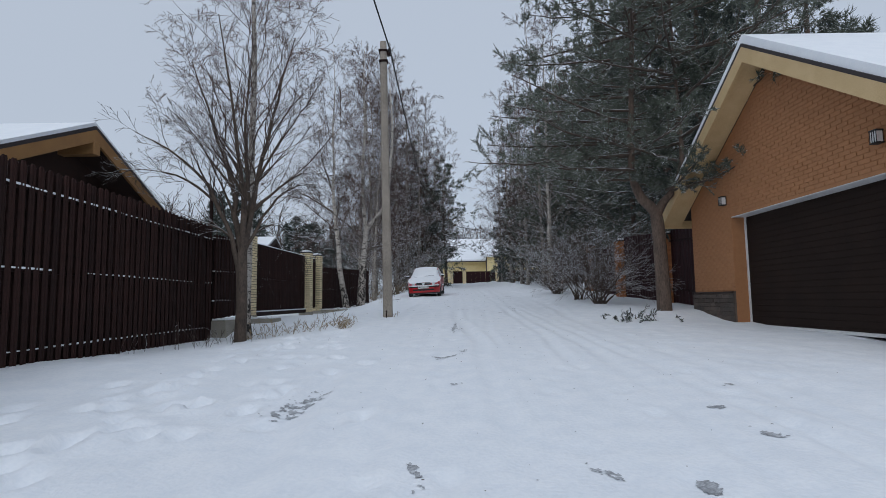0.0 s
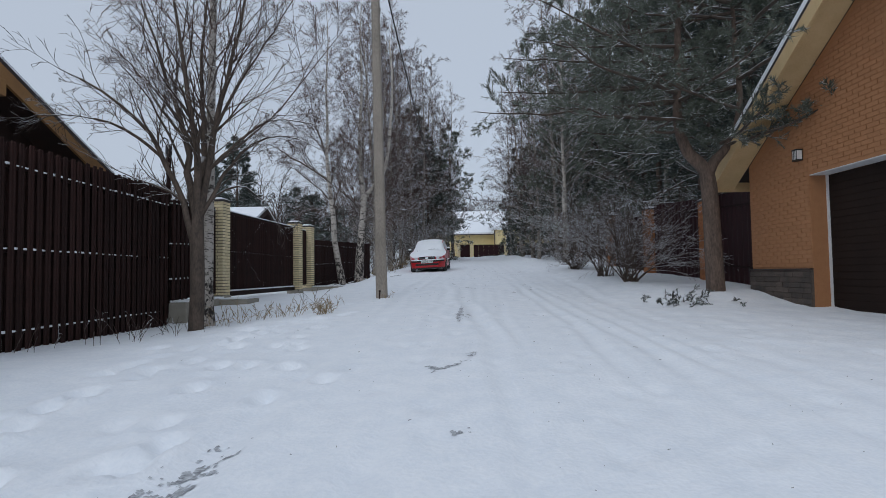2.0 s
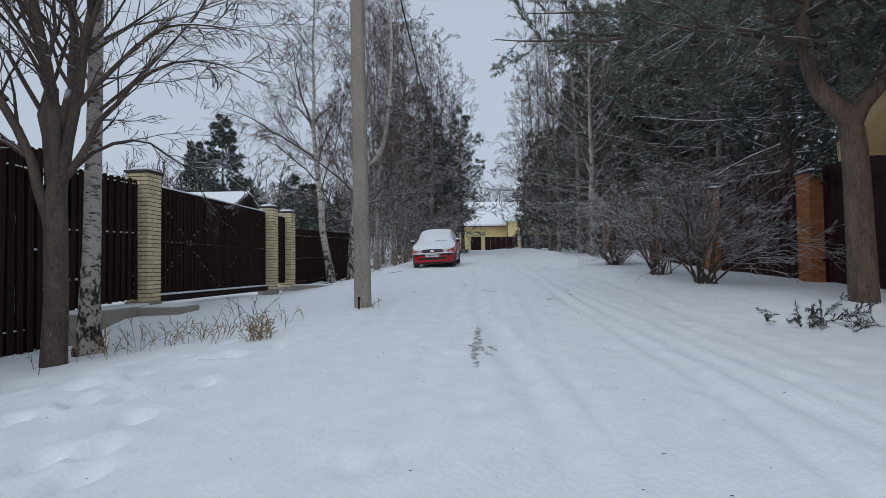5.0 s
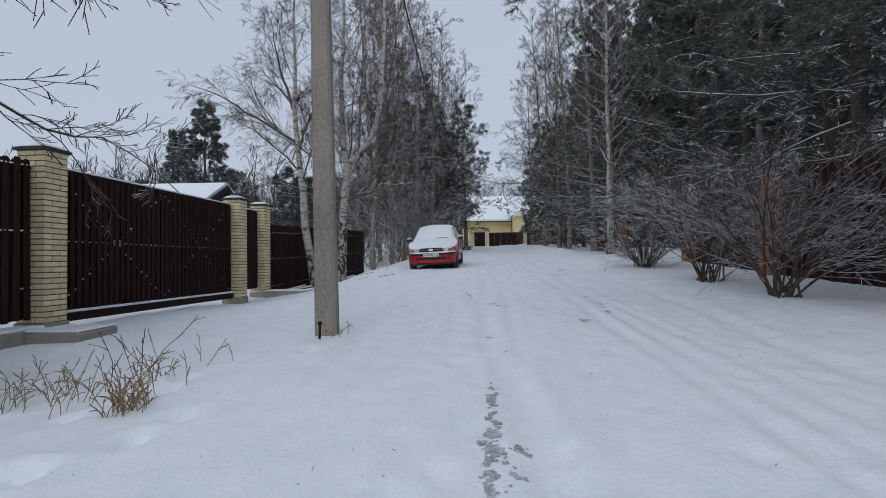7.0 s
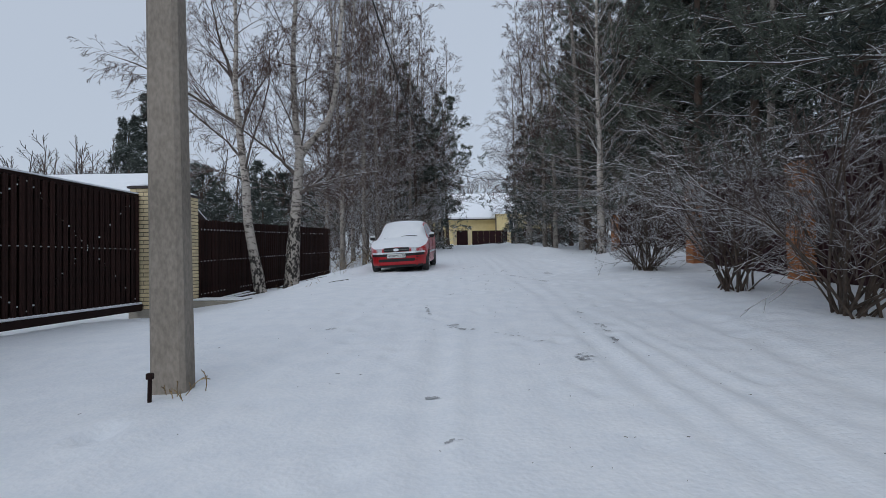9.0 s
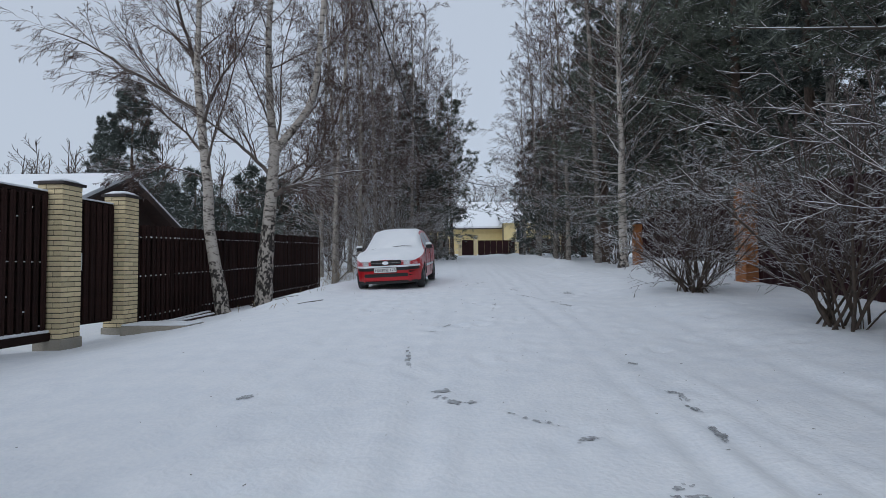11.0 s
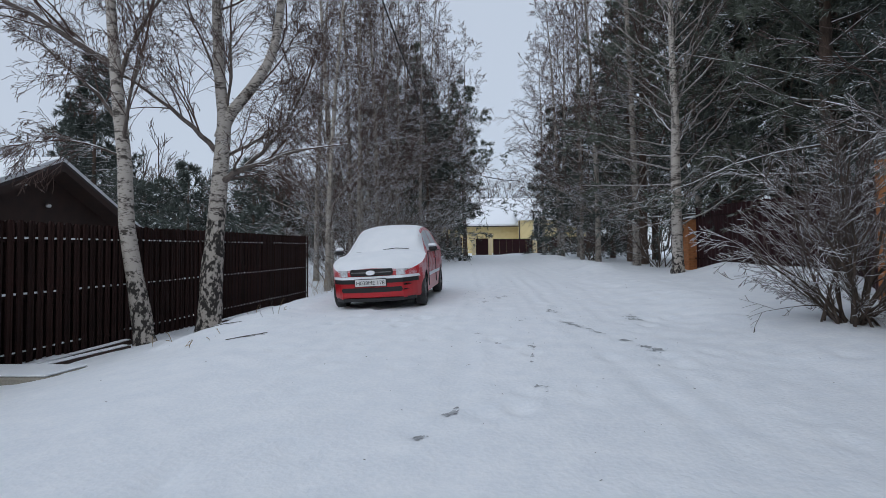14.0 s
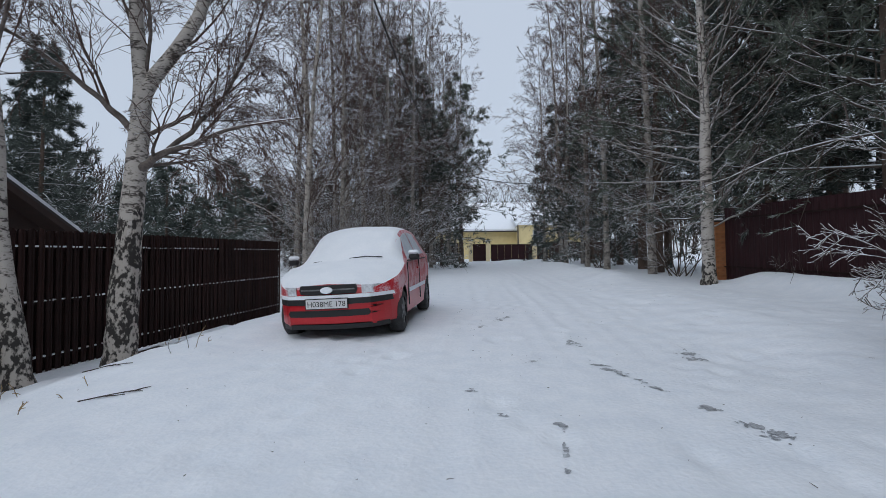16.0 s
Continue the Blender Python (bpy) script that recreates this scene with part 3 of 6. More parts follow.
def garage():
    h, xw, hw, zw = gable_house("brick_garage", "orange brick garage with a snowy gable roof and brown door", 5.78, 15, GC, 4.35, 6.0, 3.25, 0.5, 0.57, 0.6, ORANGE, CREAM, CREAM, 1, 0.18, 0.30)
    y0, y1, z0, zd = GC - 3.72, GC + 3.72, 0.2, 2.9
    d0, d1 = GC - 2.4, GC + 1.82
    slope = (6.0 - 3.25) / 4.35
    top = lambda y: 6.0 - slope * abs(y - GC) - 0.24
    # wall core with the door opening through it
    for a, b, lo in ((y0, d0, z0), (d1, y1, z0)):
        bm = box(GF + 0.008, a, lo, GF + 0.30, b, top(y0))
        part("wall", bm, ORANGE_M, h)
    bm = bmesh.new()
    pts = [(GF + 0.008, d0, zd), (GF + 0.008, d1, zd), (GF + 0.008, d1, top(y1)), (GF + 0.008, y1, top(y1)), (GF + 0.008, GC, top(GC)), (GF + 0.008, y0, top(y0)), (GF + 0.008, d0, top(y0))]
    f = bm.faces.new([bm.verts.new(p) for p in pts])
    r = bmesh.ops.extrude_face_region(bm, geom=[f])
    for v in r["geom"]:
        if isinstance(v, bmesh.types.BMVert):
            v.co.x = GF + 0.30
    bmesh.ops.recalc_face_normals(bm, faces=bm.faces)
    part("gable_wall", bm, ORANGE_M, h)
    for y in (y0, y1):
        part("side_wall", box(GF + 0.302, y - 0.15 if y > GC else y, z0, 14.6, y if y > GC else y + 0.15, top(y0)), ORANGE_M, h)
    part("back_wall", box(14.4, y0 + 0.16, z0, 14.6, y1 - 0.16, top(y0)), ORANGE_M, h)
    bm = bmesh.new()
    f = bm.faces.new([bm.verts.new(p) for p in ((14.4, y0 + 0.16, top(y0)), (14.4, y1 - 0.16, top(y0)), (14.4, GC, top(GC)))])
    r = bmesh.ops.extrude_face_region(bm, geom=[f])
    for v in r["geom"]:
        if isinstance(v, bmesh.types.BMVert):
            v.co.x = 14.6
    bmesh.ops.recalc_face_normals(bm, faces=bm.faces)
    part("back_gable", bm, ORANGE_M, h)
    # door with its ribbed leaf
    dr = part("garage_door", box(GF + 0.32, d0 + 0.02, 0.56, GF + 0.38, d1 - 0.02, zd - 0.02), DOOR_M, h, "dark brown sectional garage door")
    for i in range(1, 20):
        z = 0.56 + i * 0.116
        o = part("panel_rib", box(GF + 0.312, d0 + 0.03, z - 0.0525, GF + 0.322, d1 - 0.03, z + 0.0525, 0.004), DOOR_M, dr)
    part("door_seal", box(GF + 0.30, d0, 0.50, GF + 0.36, d1, 0.558), WHITE, h, "pale sill strip under the door")
    for y in (d0, d1):
        part("door_jamb", box(GF + 0.28, y - 0.03, 0.5, GF + 0.318, y + 0.03, zd), WHITE, h, "white jamb strip")
    part("lintel_lining", box(GF + 0.004, d0, zd - 0.016, GF + 0.318, d1, zd - 0.003), WHITE, h, "white lining under the lintel")
    # stone plinth
    for a, b in ((d1 + 0.003, y1 + 0.03), (y0 - 0.03, d0 - 0.003)):
        pl = part("plinth", box(GF - 0.03, a, 0.2, GF + 0.01, b, 1.24), STONE, h, "dark stone-clad plinth")
        z = 0.45
        while z < 1.2:
            hh = 0.095
            y = a
            while y < b - 0.02:
                w = min(random.uniform(0.18, 0.42), b - y)
                part("stone", box(GF - 0.045 - random.uniform(0, 0.012), y + 0.003, z + 0.003, GF - 0.028, y + w - 0.003, z + hh - 0.003, 0.004), STONE, pl)
                y += w
            z += hh
        part("plinth_ledge", box(GF - 0.06, a, 1.242, GF + 0.01, b, 1.265), ROOF, h)
    part("wall_corner_seal", box(GF + 0.30, y1 - 0.02, z0, GF + 0.33, y1, 1.0), ORANGE_M, h)
    for y, lz in ((12.1, 3.18), (7.7, 3.32)):
        l = thing("wall_lantern", pose(GF - 0.004, y, lz) @ Matrix.Scale(0.82, 4), "small black wall lantern with white panes on the brick", "lamp", "garage lanterns")
        part("back_plate", box(-0.02, -0.05, 0.02, 0.0, 0.05, 0.24, 0.004), BLACK, l)
        part("pane", box(-0.15, -0.07, 0.03, -0.03, 0.07, 0.22, 0.006), WHITE, l, "milky white lantern panes")
        for yy in (-0.075, -0.025, 0.025, 0.075):
            part("bar", box(-0.158, yy - 0.006, 0.02, -0.150, yy + 0.006, 0.23), BLACK, l)
        part("lid", box(-0.165, -0.085, 0.225, -0.015, 0.085, 0.25, 0.006), BLACK, l)
        part("base", box(-0.165, -0.085, 0.0, -0.015, 0.085, 0.022, 0.006), BLACK, l)
    return h, top, y0, y1, d0, d1, zd


GARAGE = garage()


# ---- the fence of wine-red sheets with brick posts ----
def red_fence(a, b, za, zb, h, label):
    a, b = Vector(a), Vector(b)
    d = b - a
    ln = d.length
    f = thing("sheet_fence", pose(a.x, a.y, za, 0, 0, math.degrees(math.atan2(d.y, d.x))), label, "fence", "wine-red plot fence")
    n = max(1, round(ln / 1.15))
    for i in range(n):
        bm = bmesh.new()
        w = ln / n
        k = 10
        lo, hi = [], []
        for j in range(k * 2 + 1):
            x = i * w + j * w / (2 * k)
            y = 0.0 if (j // 1) % 4 < 2 else -0.018
            zz = (zb - za) * x / ln
            lo.append(bm.verts.new((x, y, zz - 0.15)))
            hi.append(bm.verts.new((x, y, zz + h)))
        for j in range(k * 2):
            bm.faces.new((lo[j], lo[j + 1], hi[j + 1], hi[j]))
        part("sheet", bm, REDFENCE, f)
    for q in (0.2, 0.85):
        bm = box(0, 0.02, -0.02, ln, 0.05, 0.02)
        for v in bm.verts:
            v.co.z += h * q + (zb - za) * v.co.x / ln
        part("rail", bm, RAIL, f)
    return f


RP = [(6.95, 16.9, 1.1, 3.15), (6.75, 20.6, 1.15, 3.35), (6.62, 24.5, 1.35, 3.55), (7.55, 34.0, 1.75, 3.48)]
for x, y, z0, z1 in RP:
    gate_pillar(x, y, z0, z1, 0.42, "orange-red brick fence post with a snowy cap", RBRICK, "brick fence posts", foot=False, mortar=ORANGE_M)
ENDS = [(6.9, 14.2)] + [(p[0] + 0.03, p[1]) for p in RP[:3]] + [(8.2, 28.2), (7.58, 34.0)]
for k, (p, q) in enumerate(zip(ENDS, ENDS[1:])):
    red_fence((p[0], p[1] + (0.24 if k else 0)), (q[0], q[1] - 0.24), road_z(p[1]) + 0.1, road_z(q[1]) + 0.1, 2.25 if k < 2 else 1.95, "wine-red corrugated steel fence between brick posts")


# ---- overhead line ----
def pole():
    z = snow_z(-1.50, 14.74)
    p = thing("utility_pole", pose(-1.50, 14.74, z, 0.3, -0.7, 0), "tall tapered weathered concrete utility pole", "pole")
    bm = bmesh.new()
    rings = []
    for zz, w, d in ((-0.6, 0.255, 0.20), (0, 0.25, 0.20), (2.5, 0.225, 0.185), (5.0, 0.20, 0.17), (7.65, 0.175, 0.155)):
        c = 0.03
        q = [(-w / 2 + c, -d / 2), (w / 2 - c, -d / 2), (w / 2, -d / 2 + c), (w / 2, d / 2 - c), (w / 2 - c, d / 2), (-w / 2 + c, d / 2), (-w / 2, d / 2 - c), (-w / 2, -d / 2 + c)]
        rings.append([bm.verts.new((x, y, zz)) for x, y in q])
    for r0, r1 in zip(rings, rings[1:]):
        for i in range(8):
            bm.faces.new((r0[i], r0[(i + 1) % 8], r1[(i + 1) % 8], r1[i]))
    bm.faces.new(rings[-1])
    part("shaft", bm, POLE_M, p)
    for zz in (7.05, 7.35):
        part("clamp_band", box(-0.125, -0.115, zz, 0.125, 0.115, zz + 0.05), RAIL, p, "rusty steel band")
    part("bracket", box(0.1, -0.04, 7.25, 0.2, 0.04, 7.33), RAIL, p)
    part("insulator", tube_bm([(0.17, 0, 7.33), (0.17, 0, 7.38), (0.17, 0, 7.44), (0.17, 0, 7.48)], [0.03, 0.05, 0.045, 0.02], 10), BLACK, p)
    top = Vector((-1.40, 14.76, z + 7.42))
    for name, ends, sag, r in (("overhead_cable", (Vector((-2.3, -12, 8.0)), top), 0.35, 0.02), ("overhead_cable", (top, Vector((-0.6, 59, 10.0))), 1.3, 0.02)):
        a, b = ends
        pts = [a.lerp(b, i / 24) - Vector((0, 0, sag * 4 * (i / 24) * (1 - i / 24))) for i in range(25)]
        c = thing(name, (0, 0, 0), "thick black twisted overhead cable", "cable", "overhead line")
        part("strand", tube_bm(pts, r, 6), CABLE, c)
    a, b = Vector((-0.6, 59, 9.9)), Vector((9.0, 60, 9.4))
    c = thing("overhead_cable", (0, 0, 0), "thin cable across the lane", "cable", "overhead line")
    part("strand", tube_bm([a.lerp(b, i / 12) - Vector((0, 0, 0.9 * 4 * (i / 12) * (1 - i / 12))) for i in range(13)], 0.025, 5), CABLE, c)
    q = thing("utility_pole", (-0.6, 59, road_z(59)), "far grey utility pole between the trees", "pole")
    part("shaft", tube_bm([(0, 0, -0.5), (0, 0, 7.6)], [0.15, 0.1], 8), POLE_M, q)
    s = thing("steel_stake", (-1.52, 14.46, snow_z(-1.52, 14.46)), "short dark steel stake in the snow beside the pole", "stake")
    part("rod", tube_bm([(0, 0, -0.2), (0.01, 0, 0.19)], 0.014, 8), RAIL, s)
    part("collar", box(-0.012, -0.018, 0.15, 0.03, 0.018, 0.19, 0.004), RAIL, s)


def hook_post():
    x, y = -5.95, 13.9
    p = thing("garden_lamp_post", (x, y, snow_z(x, y)), "thin dark garden post with a curled hook above the fence", "lamp post")
    top = 4.2 - snow_z(x, y)
    part("shaft", tube_bm([(0, 0, -0.3), (0, 0, top * 0.7), (0, 0, top - 0.35)], [0.05, 0.045, 0.045], 8), RAIL, p)
    part("head", tube_bm([(0, 0, top - 0.35), (0, 0, top - 0.3), (0, 0, top - 0.12), (0, 0, top - 0.08)], [0.045, 0.07, 0.07, 0.03], 8), BLACK, p)
    part("hook", tube_bm([(0, 0, top - 0.1), (-0.03, 0, top + 0.02), (-0.1, 0, top + 0.06), (-0.17, 0, top + 0.02), (-0.18, 0, top - 0.06)], 0.016, 6), BLACK, p, "curled iron hook")


pole()
hook_post()


# ---- the house and gate at the lane's end ----
def end_house():
    h = thing("yellow_house", (0, 0, 0), "pale yellow house with a steep snow-covered roof", "house")
    part("wall", box(-3, 80, 3.4, 14, 90, 7.0), YELLOW, h)
    part("roof_snow", slab((-4, 79.2, 6.95), (15, 79.2, 6.95), (15, 85, 10.6), (-4, 85, 10.6), 0.25), SNOW_CAP, h, "smooth thick roof snow")
    part("roof", slab((-4, 85.01, 10.6), (15, 85.01, 10.6), (15, 91, 6.95), (-4, 91, 6.95), 0.25), ROOF, h)
    part("gutter", box(-4, 79.1, 6.6, 15, 79.3, 6.72), ROOF, h)
    b = part("bay", box(6.2, 76.5, 3.4, 10.6, 79.95, 7.2), YELLOW, h, "projecting yellow bay")
    part("bay_roof", slab((5.8, 76.1, 7.25), (11, 76.1, 7.25), (11, 82, 8.6), (5.8, 82, 8.6), 0.2), SNOW_CAP, h)
    part("downpipe", box(6.0, 76.4, 4, 6.12, 76.52, 7.1), ROOF, h)
    w = part("window", box(7.6, 76.44, 5.0, 8.7, 76.49, 6.6), WHITE, h, "white framed window")
    for i in range(2):
        part("pane", box(7.68 + i * 0.5, 76.41, 5.08, 8.12 + i * 0.5, 76.435, 6.52), GLASS_D, w)
    g = thing("sheet_gate", (0, 0, 0), "low wine-red sheet gate across the lane's end", "gate")
    z = road_z(66)
    n = 6
    for i in range(n):
        part("sheet", box(2.75 + i * 0.59, 66, z + 0.02, 2.75 + i * 0.59 + 0.58, 66.03, z + 1.45), REDFENCE, g)
    for x, hh in ((1.0, 1.75), (2.5, 1.75), (6.5, 1.3)):
        gp = thing("brick_post", (x, 66, z), "small yellow brick gate post at the lane's end", "pillar", "far gate posts")
        part("shaft", box(-0.17, -0.17, -0.3, 0.17, 0.17, hh, 0.01), BRICK, gp)
        part("snow_cap", box(-0.2, -0.2, hh + 0.001, 0.2, 0.2, hh + 0.08, 0.02), SNOW_CAP, gp)
    w = thing("sheet_wicket", (0, 0, 0), "narrow wine-red wicket beside the far gate", "gate")
    part("leaf", box(1.19, 66, z + 0.02, 2.31, 66.04, z + 1.5), REDFENCE, w)
    for x0, x1 in ((-6, 0.8), (6.7, 16)):
        f = thing("board_fence", (0, 0, 0), "dark fence closing the lane's end", "fence", "far fence")
        for i in range(int((x1 - x0) / 1.0)):
            part("board", box(x0 + i, 66.05, z - 0.2, x0 + i + 0.97, 66.1, z + 1.6), DARKWOOD, f)


end_house()


# ---- trees ----
def grow(segs, p, d, length, r, level, rng, cfg):
    """One branch with its side twigs; cfg[level]: count, length share, spread, droop, steps."""
    n_sub, share, spread, droop, steps = cfg[level]
    step = length / steps
    pts = [p.copy()]
    dirs = []
    r_end = max(r * 0.25, 0.0035)
    for i in range(steps):
        d = d + rng.normal(size=3) * 0.11 + np.array([0, 0, droop])
        d /= np.linalg.norm(d)
        q = p + d * step
        ra, rb = r + (r_end - r) * i / steps, r + (r_end - r) * (i + 1) / steps
        segs.append((*p, ra, *q, rb))
        dirs.append(d.copy())
        p = q
        pts.append(p.copy())
    if level + 1 < len(cfg) and n_sub:
        for j in range(n_sub):
            k = 0.18 + 0.8 * (j + rng.uniform(0, 1)) / n_sub
            i = min(steps - 1, int(k * steps))
            base = pts[i] + (pts[i + 1] - pts[i]) * (k * steps - i)
            side = np.cross(dirs[i], rng.normal(size=3))
            side /= max(np.linalg.norm(side), 1e-6)
            nd = dirs[i] * math.cos(spread) + side * math.sin(spread)
            grow(segs, base, nd, length * share * (1.05 - 0.6 * k) * rng.uniform(0.7, 1.3), max(r * 0.5 * (1 - 0.6 * k), 0.0045), level + 1, rng, cfg)


def trunk_points(h, r, lean, wob, rng, n=16):
    pts, rad = [], []
    off = np.zeros(2)
    v = np.array(lean, dtype=float)
    for i in range(n + 1):
        k = i / n
        pts.append((off[0], off[1], h * k - (0.3 if i == 0 else 0)))
        rad.append(max(0.012, r * (1 - k) ** 0.85 * (1.25 if i == 0 else 1)))
        v = v + rng.normal(size=2) * wob
        off = off + v * h / n
    return pts, rad


def at_height(pts, rad, z):
    zs = [p[2] for p in pts]
    return np.array([np.interp(z, zs, [p[0] for p in pts]), np.interp(z, zs, [p[1] for p in pts]), z]), float(np.interp(z, zs, rad))


def curve_through(ctrl, n):
    """A smooth line of n steps through a few control points."""
    c = [np.array(p, dtype=float) for p in ctrl]
    c = [2 * c[0] - c[1]] + c + [2 * c[-1] - c[-2]]
    m = len(c) - 3
    out = []
    for i in range(n + 1):
        k = min(m - 1e-6, m * i / n)
        j, u = int(k), k - int(k)
        a, b, d, e = c[j:j + 4]
        out.append(0.5 * (2 * b + (d - a) * u + (2 * a - 5 * b + 4 * d - e) * u * u + (3 * b - a - 3 * d + e) * u ** 3))
    return out


def guided(segs, ctrl, r0, r1, rng, cfg, subs=9, share=0.42, spread=0.7, first=0.15, steps=12):
    """A limb bent along control points, with side branches of its own."""
    pts = curve_through(ctrl, steps)
    pts = [p + rng.normal(size=3) * 0.012 * (0 < i < steps) for i, p in enumerate(pts)]
    rad = [r0 + (r1 - r0) * i / steps for i in range(steps + 1)]
    for i in range(steps):
        segs.append((*pts[i], rad[i], *pts[i + 1], rad[i + 1]))
    length = sum(np.linalg.norm(pts[i + 1] - pts[i]) for i in range(steps))
    for j in range(subs):
        k = first + (0.97 - first) * (j + rng.uniform()) / subs
        i = min(steps - 1, int(k * steps))
        d = pts[i + 1] - pts[i]
        d = d / np.linalg.norm(d)
        side = np.cross(d, rng.normal(size=3))
        side = side / np.linalg.norm(side)
        nd = d * math.cos(spread) + side * math.sin(spread) + np.array([0, 0, 0.12])
        grow(segs, pts[i], nd / np.linalg.norm(nd), length * share * (1.1 - 0.6 * k) * rng.uniform(0.6, 1.25), max(0.006, rad[i] * 0.45), 0, rng, cfg)


def birch_meshes(h, r, lean, seed, limbs, cfg, first=0.22, up=0.75, reach=0.30, wob=0.012, trunk=None):
    rng = np.random.default_rng(seed)
    if trunk:
        pts = [tuple(p) for p in curve_through(trunk, 22)]
        rad = [max(0.012, r * (1 - i / 22) ** 0.8 * (1.25 if i == 0 else 1)) for i in range(23)]
    else:
        pts, rad = trunk_points(h, r, lean, wob, rng)
    segs = []
    for j in range(limbs):
        k = first + (0.97 - first) * (j + rng.uniform(0, 1)) / limbs
        p, rr = at_height(pts, rad, h * k)
        a = j * 2.4 + rng.uniform(-0.5, 0.5)
        e = up + rng.uniform(-0.2, 0.25)
        d = np.array([math.cos(a) * math.cos(e), math.sin(a) * math.cos(e), math.sin(e)])
        grow(segs, p, d, h * reach * (1.15 - 0.85 * k) * rng.uniform(0.75, 1.2), max(0.009, rr * 0.26), 0, rng, cfg)
    return pts, rad, segs


FINE = ((8, 0.5, 0.75, -0.012, 6), (6, 0.5, 0.7, -0.05, 4), (4, 0.55, 0.6, -0.12, 3), (0, 0, 0, -0.14, 1))
MID = ((8, 0.5, 0.7, -0.01, 5), (7, 0.55, 0.65, -0.06, 3), (0, 0.6, 0.6, -0.2, 1))


def split_tree(name, at, label, group, pts, rad, segs, bark, low, twig, cut=1.6, thick=0.02, singly=False, limb=None):
    t = thing(name, at, label, "tree", group)
    part("trunk", tube_bm(pts, rad, 12), bark, t, "", True)
    if low:
        bm = tube_bm([at_height(pts, rad, z)[0] for z in np.linspace(-0.28, cut, 15)], [at_height(pts, rad, z)[1] + 0.016 - 0.030 * smooth(cut * 0.35, cut, z) + (0.03 if z < 0.1 else 0) for z in np.linspace(-0.28, cut, 15)], 18, False)
        for v in bm.verts:
            v.co += Vector((v.co.x, v.co.y, 0)).normalized() * 0.022 * noise.noise(v.co * 8)
        part("foot_bark", bm, low, t, "cracked dark bark at the foot", True)
    limb_mat = limb or (LIMB if bark is BARK_B else bark)
    chains, rest = [], []
    for s in segs:
        if s[3] > thick:
            if chains and np.allclose(chains[-1][-1][4:7], s[0:3], atol=1e-5):
                chains[-1].append(s)
            else:
                chains.append([s])
        else:
            rest.append(s)
    if singly:
        for ch in chains:
            part("limb", tube_bm([ch[0][0:3]] + [q[4:7] for q in ch], [ch[0][3]] + [q[7] for q in ch], 7, False), limb_mat, t, "", True)
    elif chains:
        tagged(part("limb_work", segments_mesh("limb_work", [q for ch in chains for q in ch], 6, limb_mat), None, t), kind="stuff")
    tagged(part("crown", segments_mesh("crown", rest, 3, twig), None, t), kind="stuff")
    return t


def brush(segs, rng, thin, many, few):
    """Roots and ways of needles set like a bottle brush round the last shoots."""
    roots, ways = [], []
    for q in segs:
        if q[3] >= 0.014:
            continue
        n = many if q[3] < thin else few
        a0, b0 = np.array(q[0:3]), np.array(q[4:7])
        dd = (b0 - a0) / max(np.linalg.norm(b0 - a0), 1e-6)
        w = dd * 0.75 + rng.normal(size=(n, 3)) * 0.42
        roots.append(a0 + (b0 - a0) * rng.uniform(size=(n, 1)))
        ways.append(w / np.linalg.norm(w, axis=1, keepdims=True))
    return np.concatenate(roots), np.concatenate(ways)


def conifer_meshes(h, r, seed, kind, dens=1.0, blade=0.16, first=0.08, reach=1.0, tufts=(10, 4)):
    """Spruce: level whorls in a cone. Pine: rising limbs with tufts at their ends."""
    rng = np.random.default_rng(seed)
    pts, rad = trunk_points(h, r, rng.normal(size=2) * 0.01, 0.006, rng, 12)
    segs = []
    n = int(h * (6.5 if kind == "spruce" else 4.5) * dens)
    for j in range(n):
        k = first + (0.99 - first) * ((j + rng.uniform(0, 1)) / n) ** (0.9 if kind == "spruce" else 1.0)
        p, rr = at_height(pts, rad, h * k)
        a = j * 2.4 + rng.uniform(-0.6, 0.6)
        if kind == "spruce":
            ln = (h * 0.23 * (1 - k) ** 0.75 + 0.35) * rng.uniform(0.7, 1.15)
            e, droop = rng.uniform(-0.25, 0.2), -0.02
        else:
            ln = (h * 0.22 * (1 - k * k) + 0.5) * rng.uniform(0.55, 1.25)
            e, droop = rng.uniform(-0.1, 0.5), 0.03
        d = np.array([math.cos(a) * math.cos(e), math.sin(a) * math.cos(e), math.sin(e)])
        own = []
        grow(own, p, d, ln * reach, max(0.012, rr * 0.3), 0, rng, ((9, 0.42, 0.8, droop, 4), (4, 0.5, 0.7, droop + 0.02, 2), (0, 0, 0, droop + 0.06, 2)))
        segs += own
    roots, ways = brush(segs, rng, 0.0068, *tufts)
    return pts, rad, segs, roots, ways, rng


def conifer(name, label, group, h, r, seed, kind, mat, dens=1.0, blade=0.16, first=0.08, wide=0.15, reach=1.0, tufts=(10, 4)):
    pts, rad, segs, roots, ways, rng = conifer_meshes(h, r, seed, kind, dens, blade, first, reach, tufts)
    t = thing(name, (0, 0, 0), label, "tree", group)
    part("trunk", tube_bm(pts, rad, 9), BARK_P, t, "", True)
    tagged(part("branch_work", segments_mesh("branch_work", [s for s in segs if s[3] > 0.008], 3, FROSTED), None, t), kind="stuff")
    tagged(part("crown", blades_mesh("crown", roots, ways, blade * rng.uniform(0.7, 1.3, len(roots)), blade * wide, mat, rng), None, t), kind="stuff")
    return t


def place(x, y, turn=0.0, size=1.0, sink=0.0):
    return pose(x, y, snow_z(x, y) - sink, 0, 0, turn) @ Matrix.Scale(size, 4)

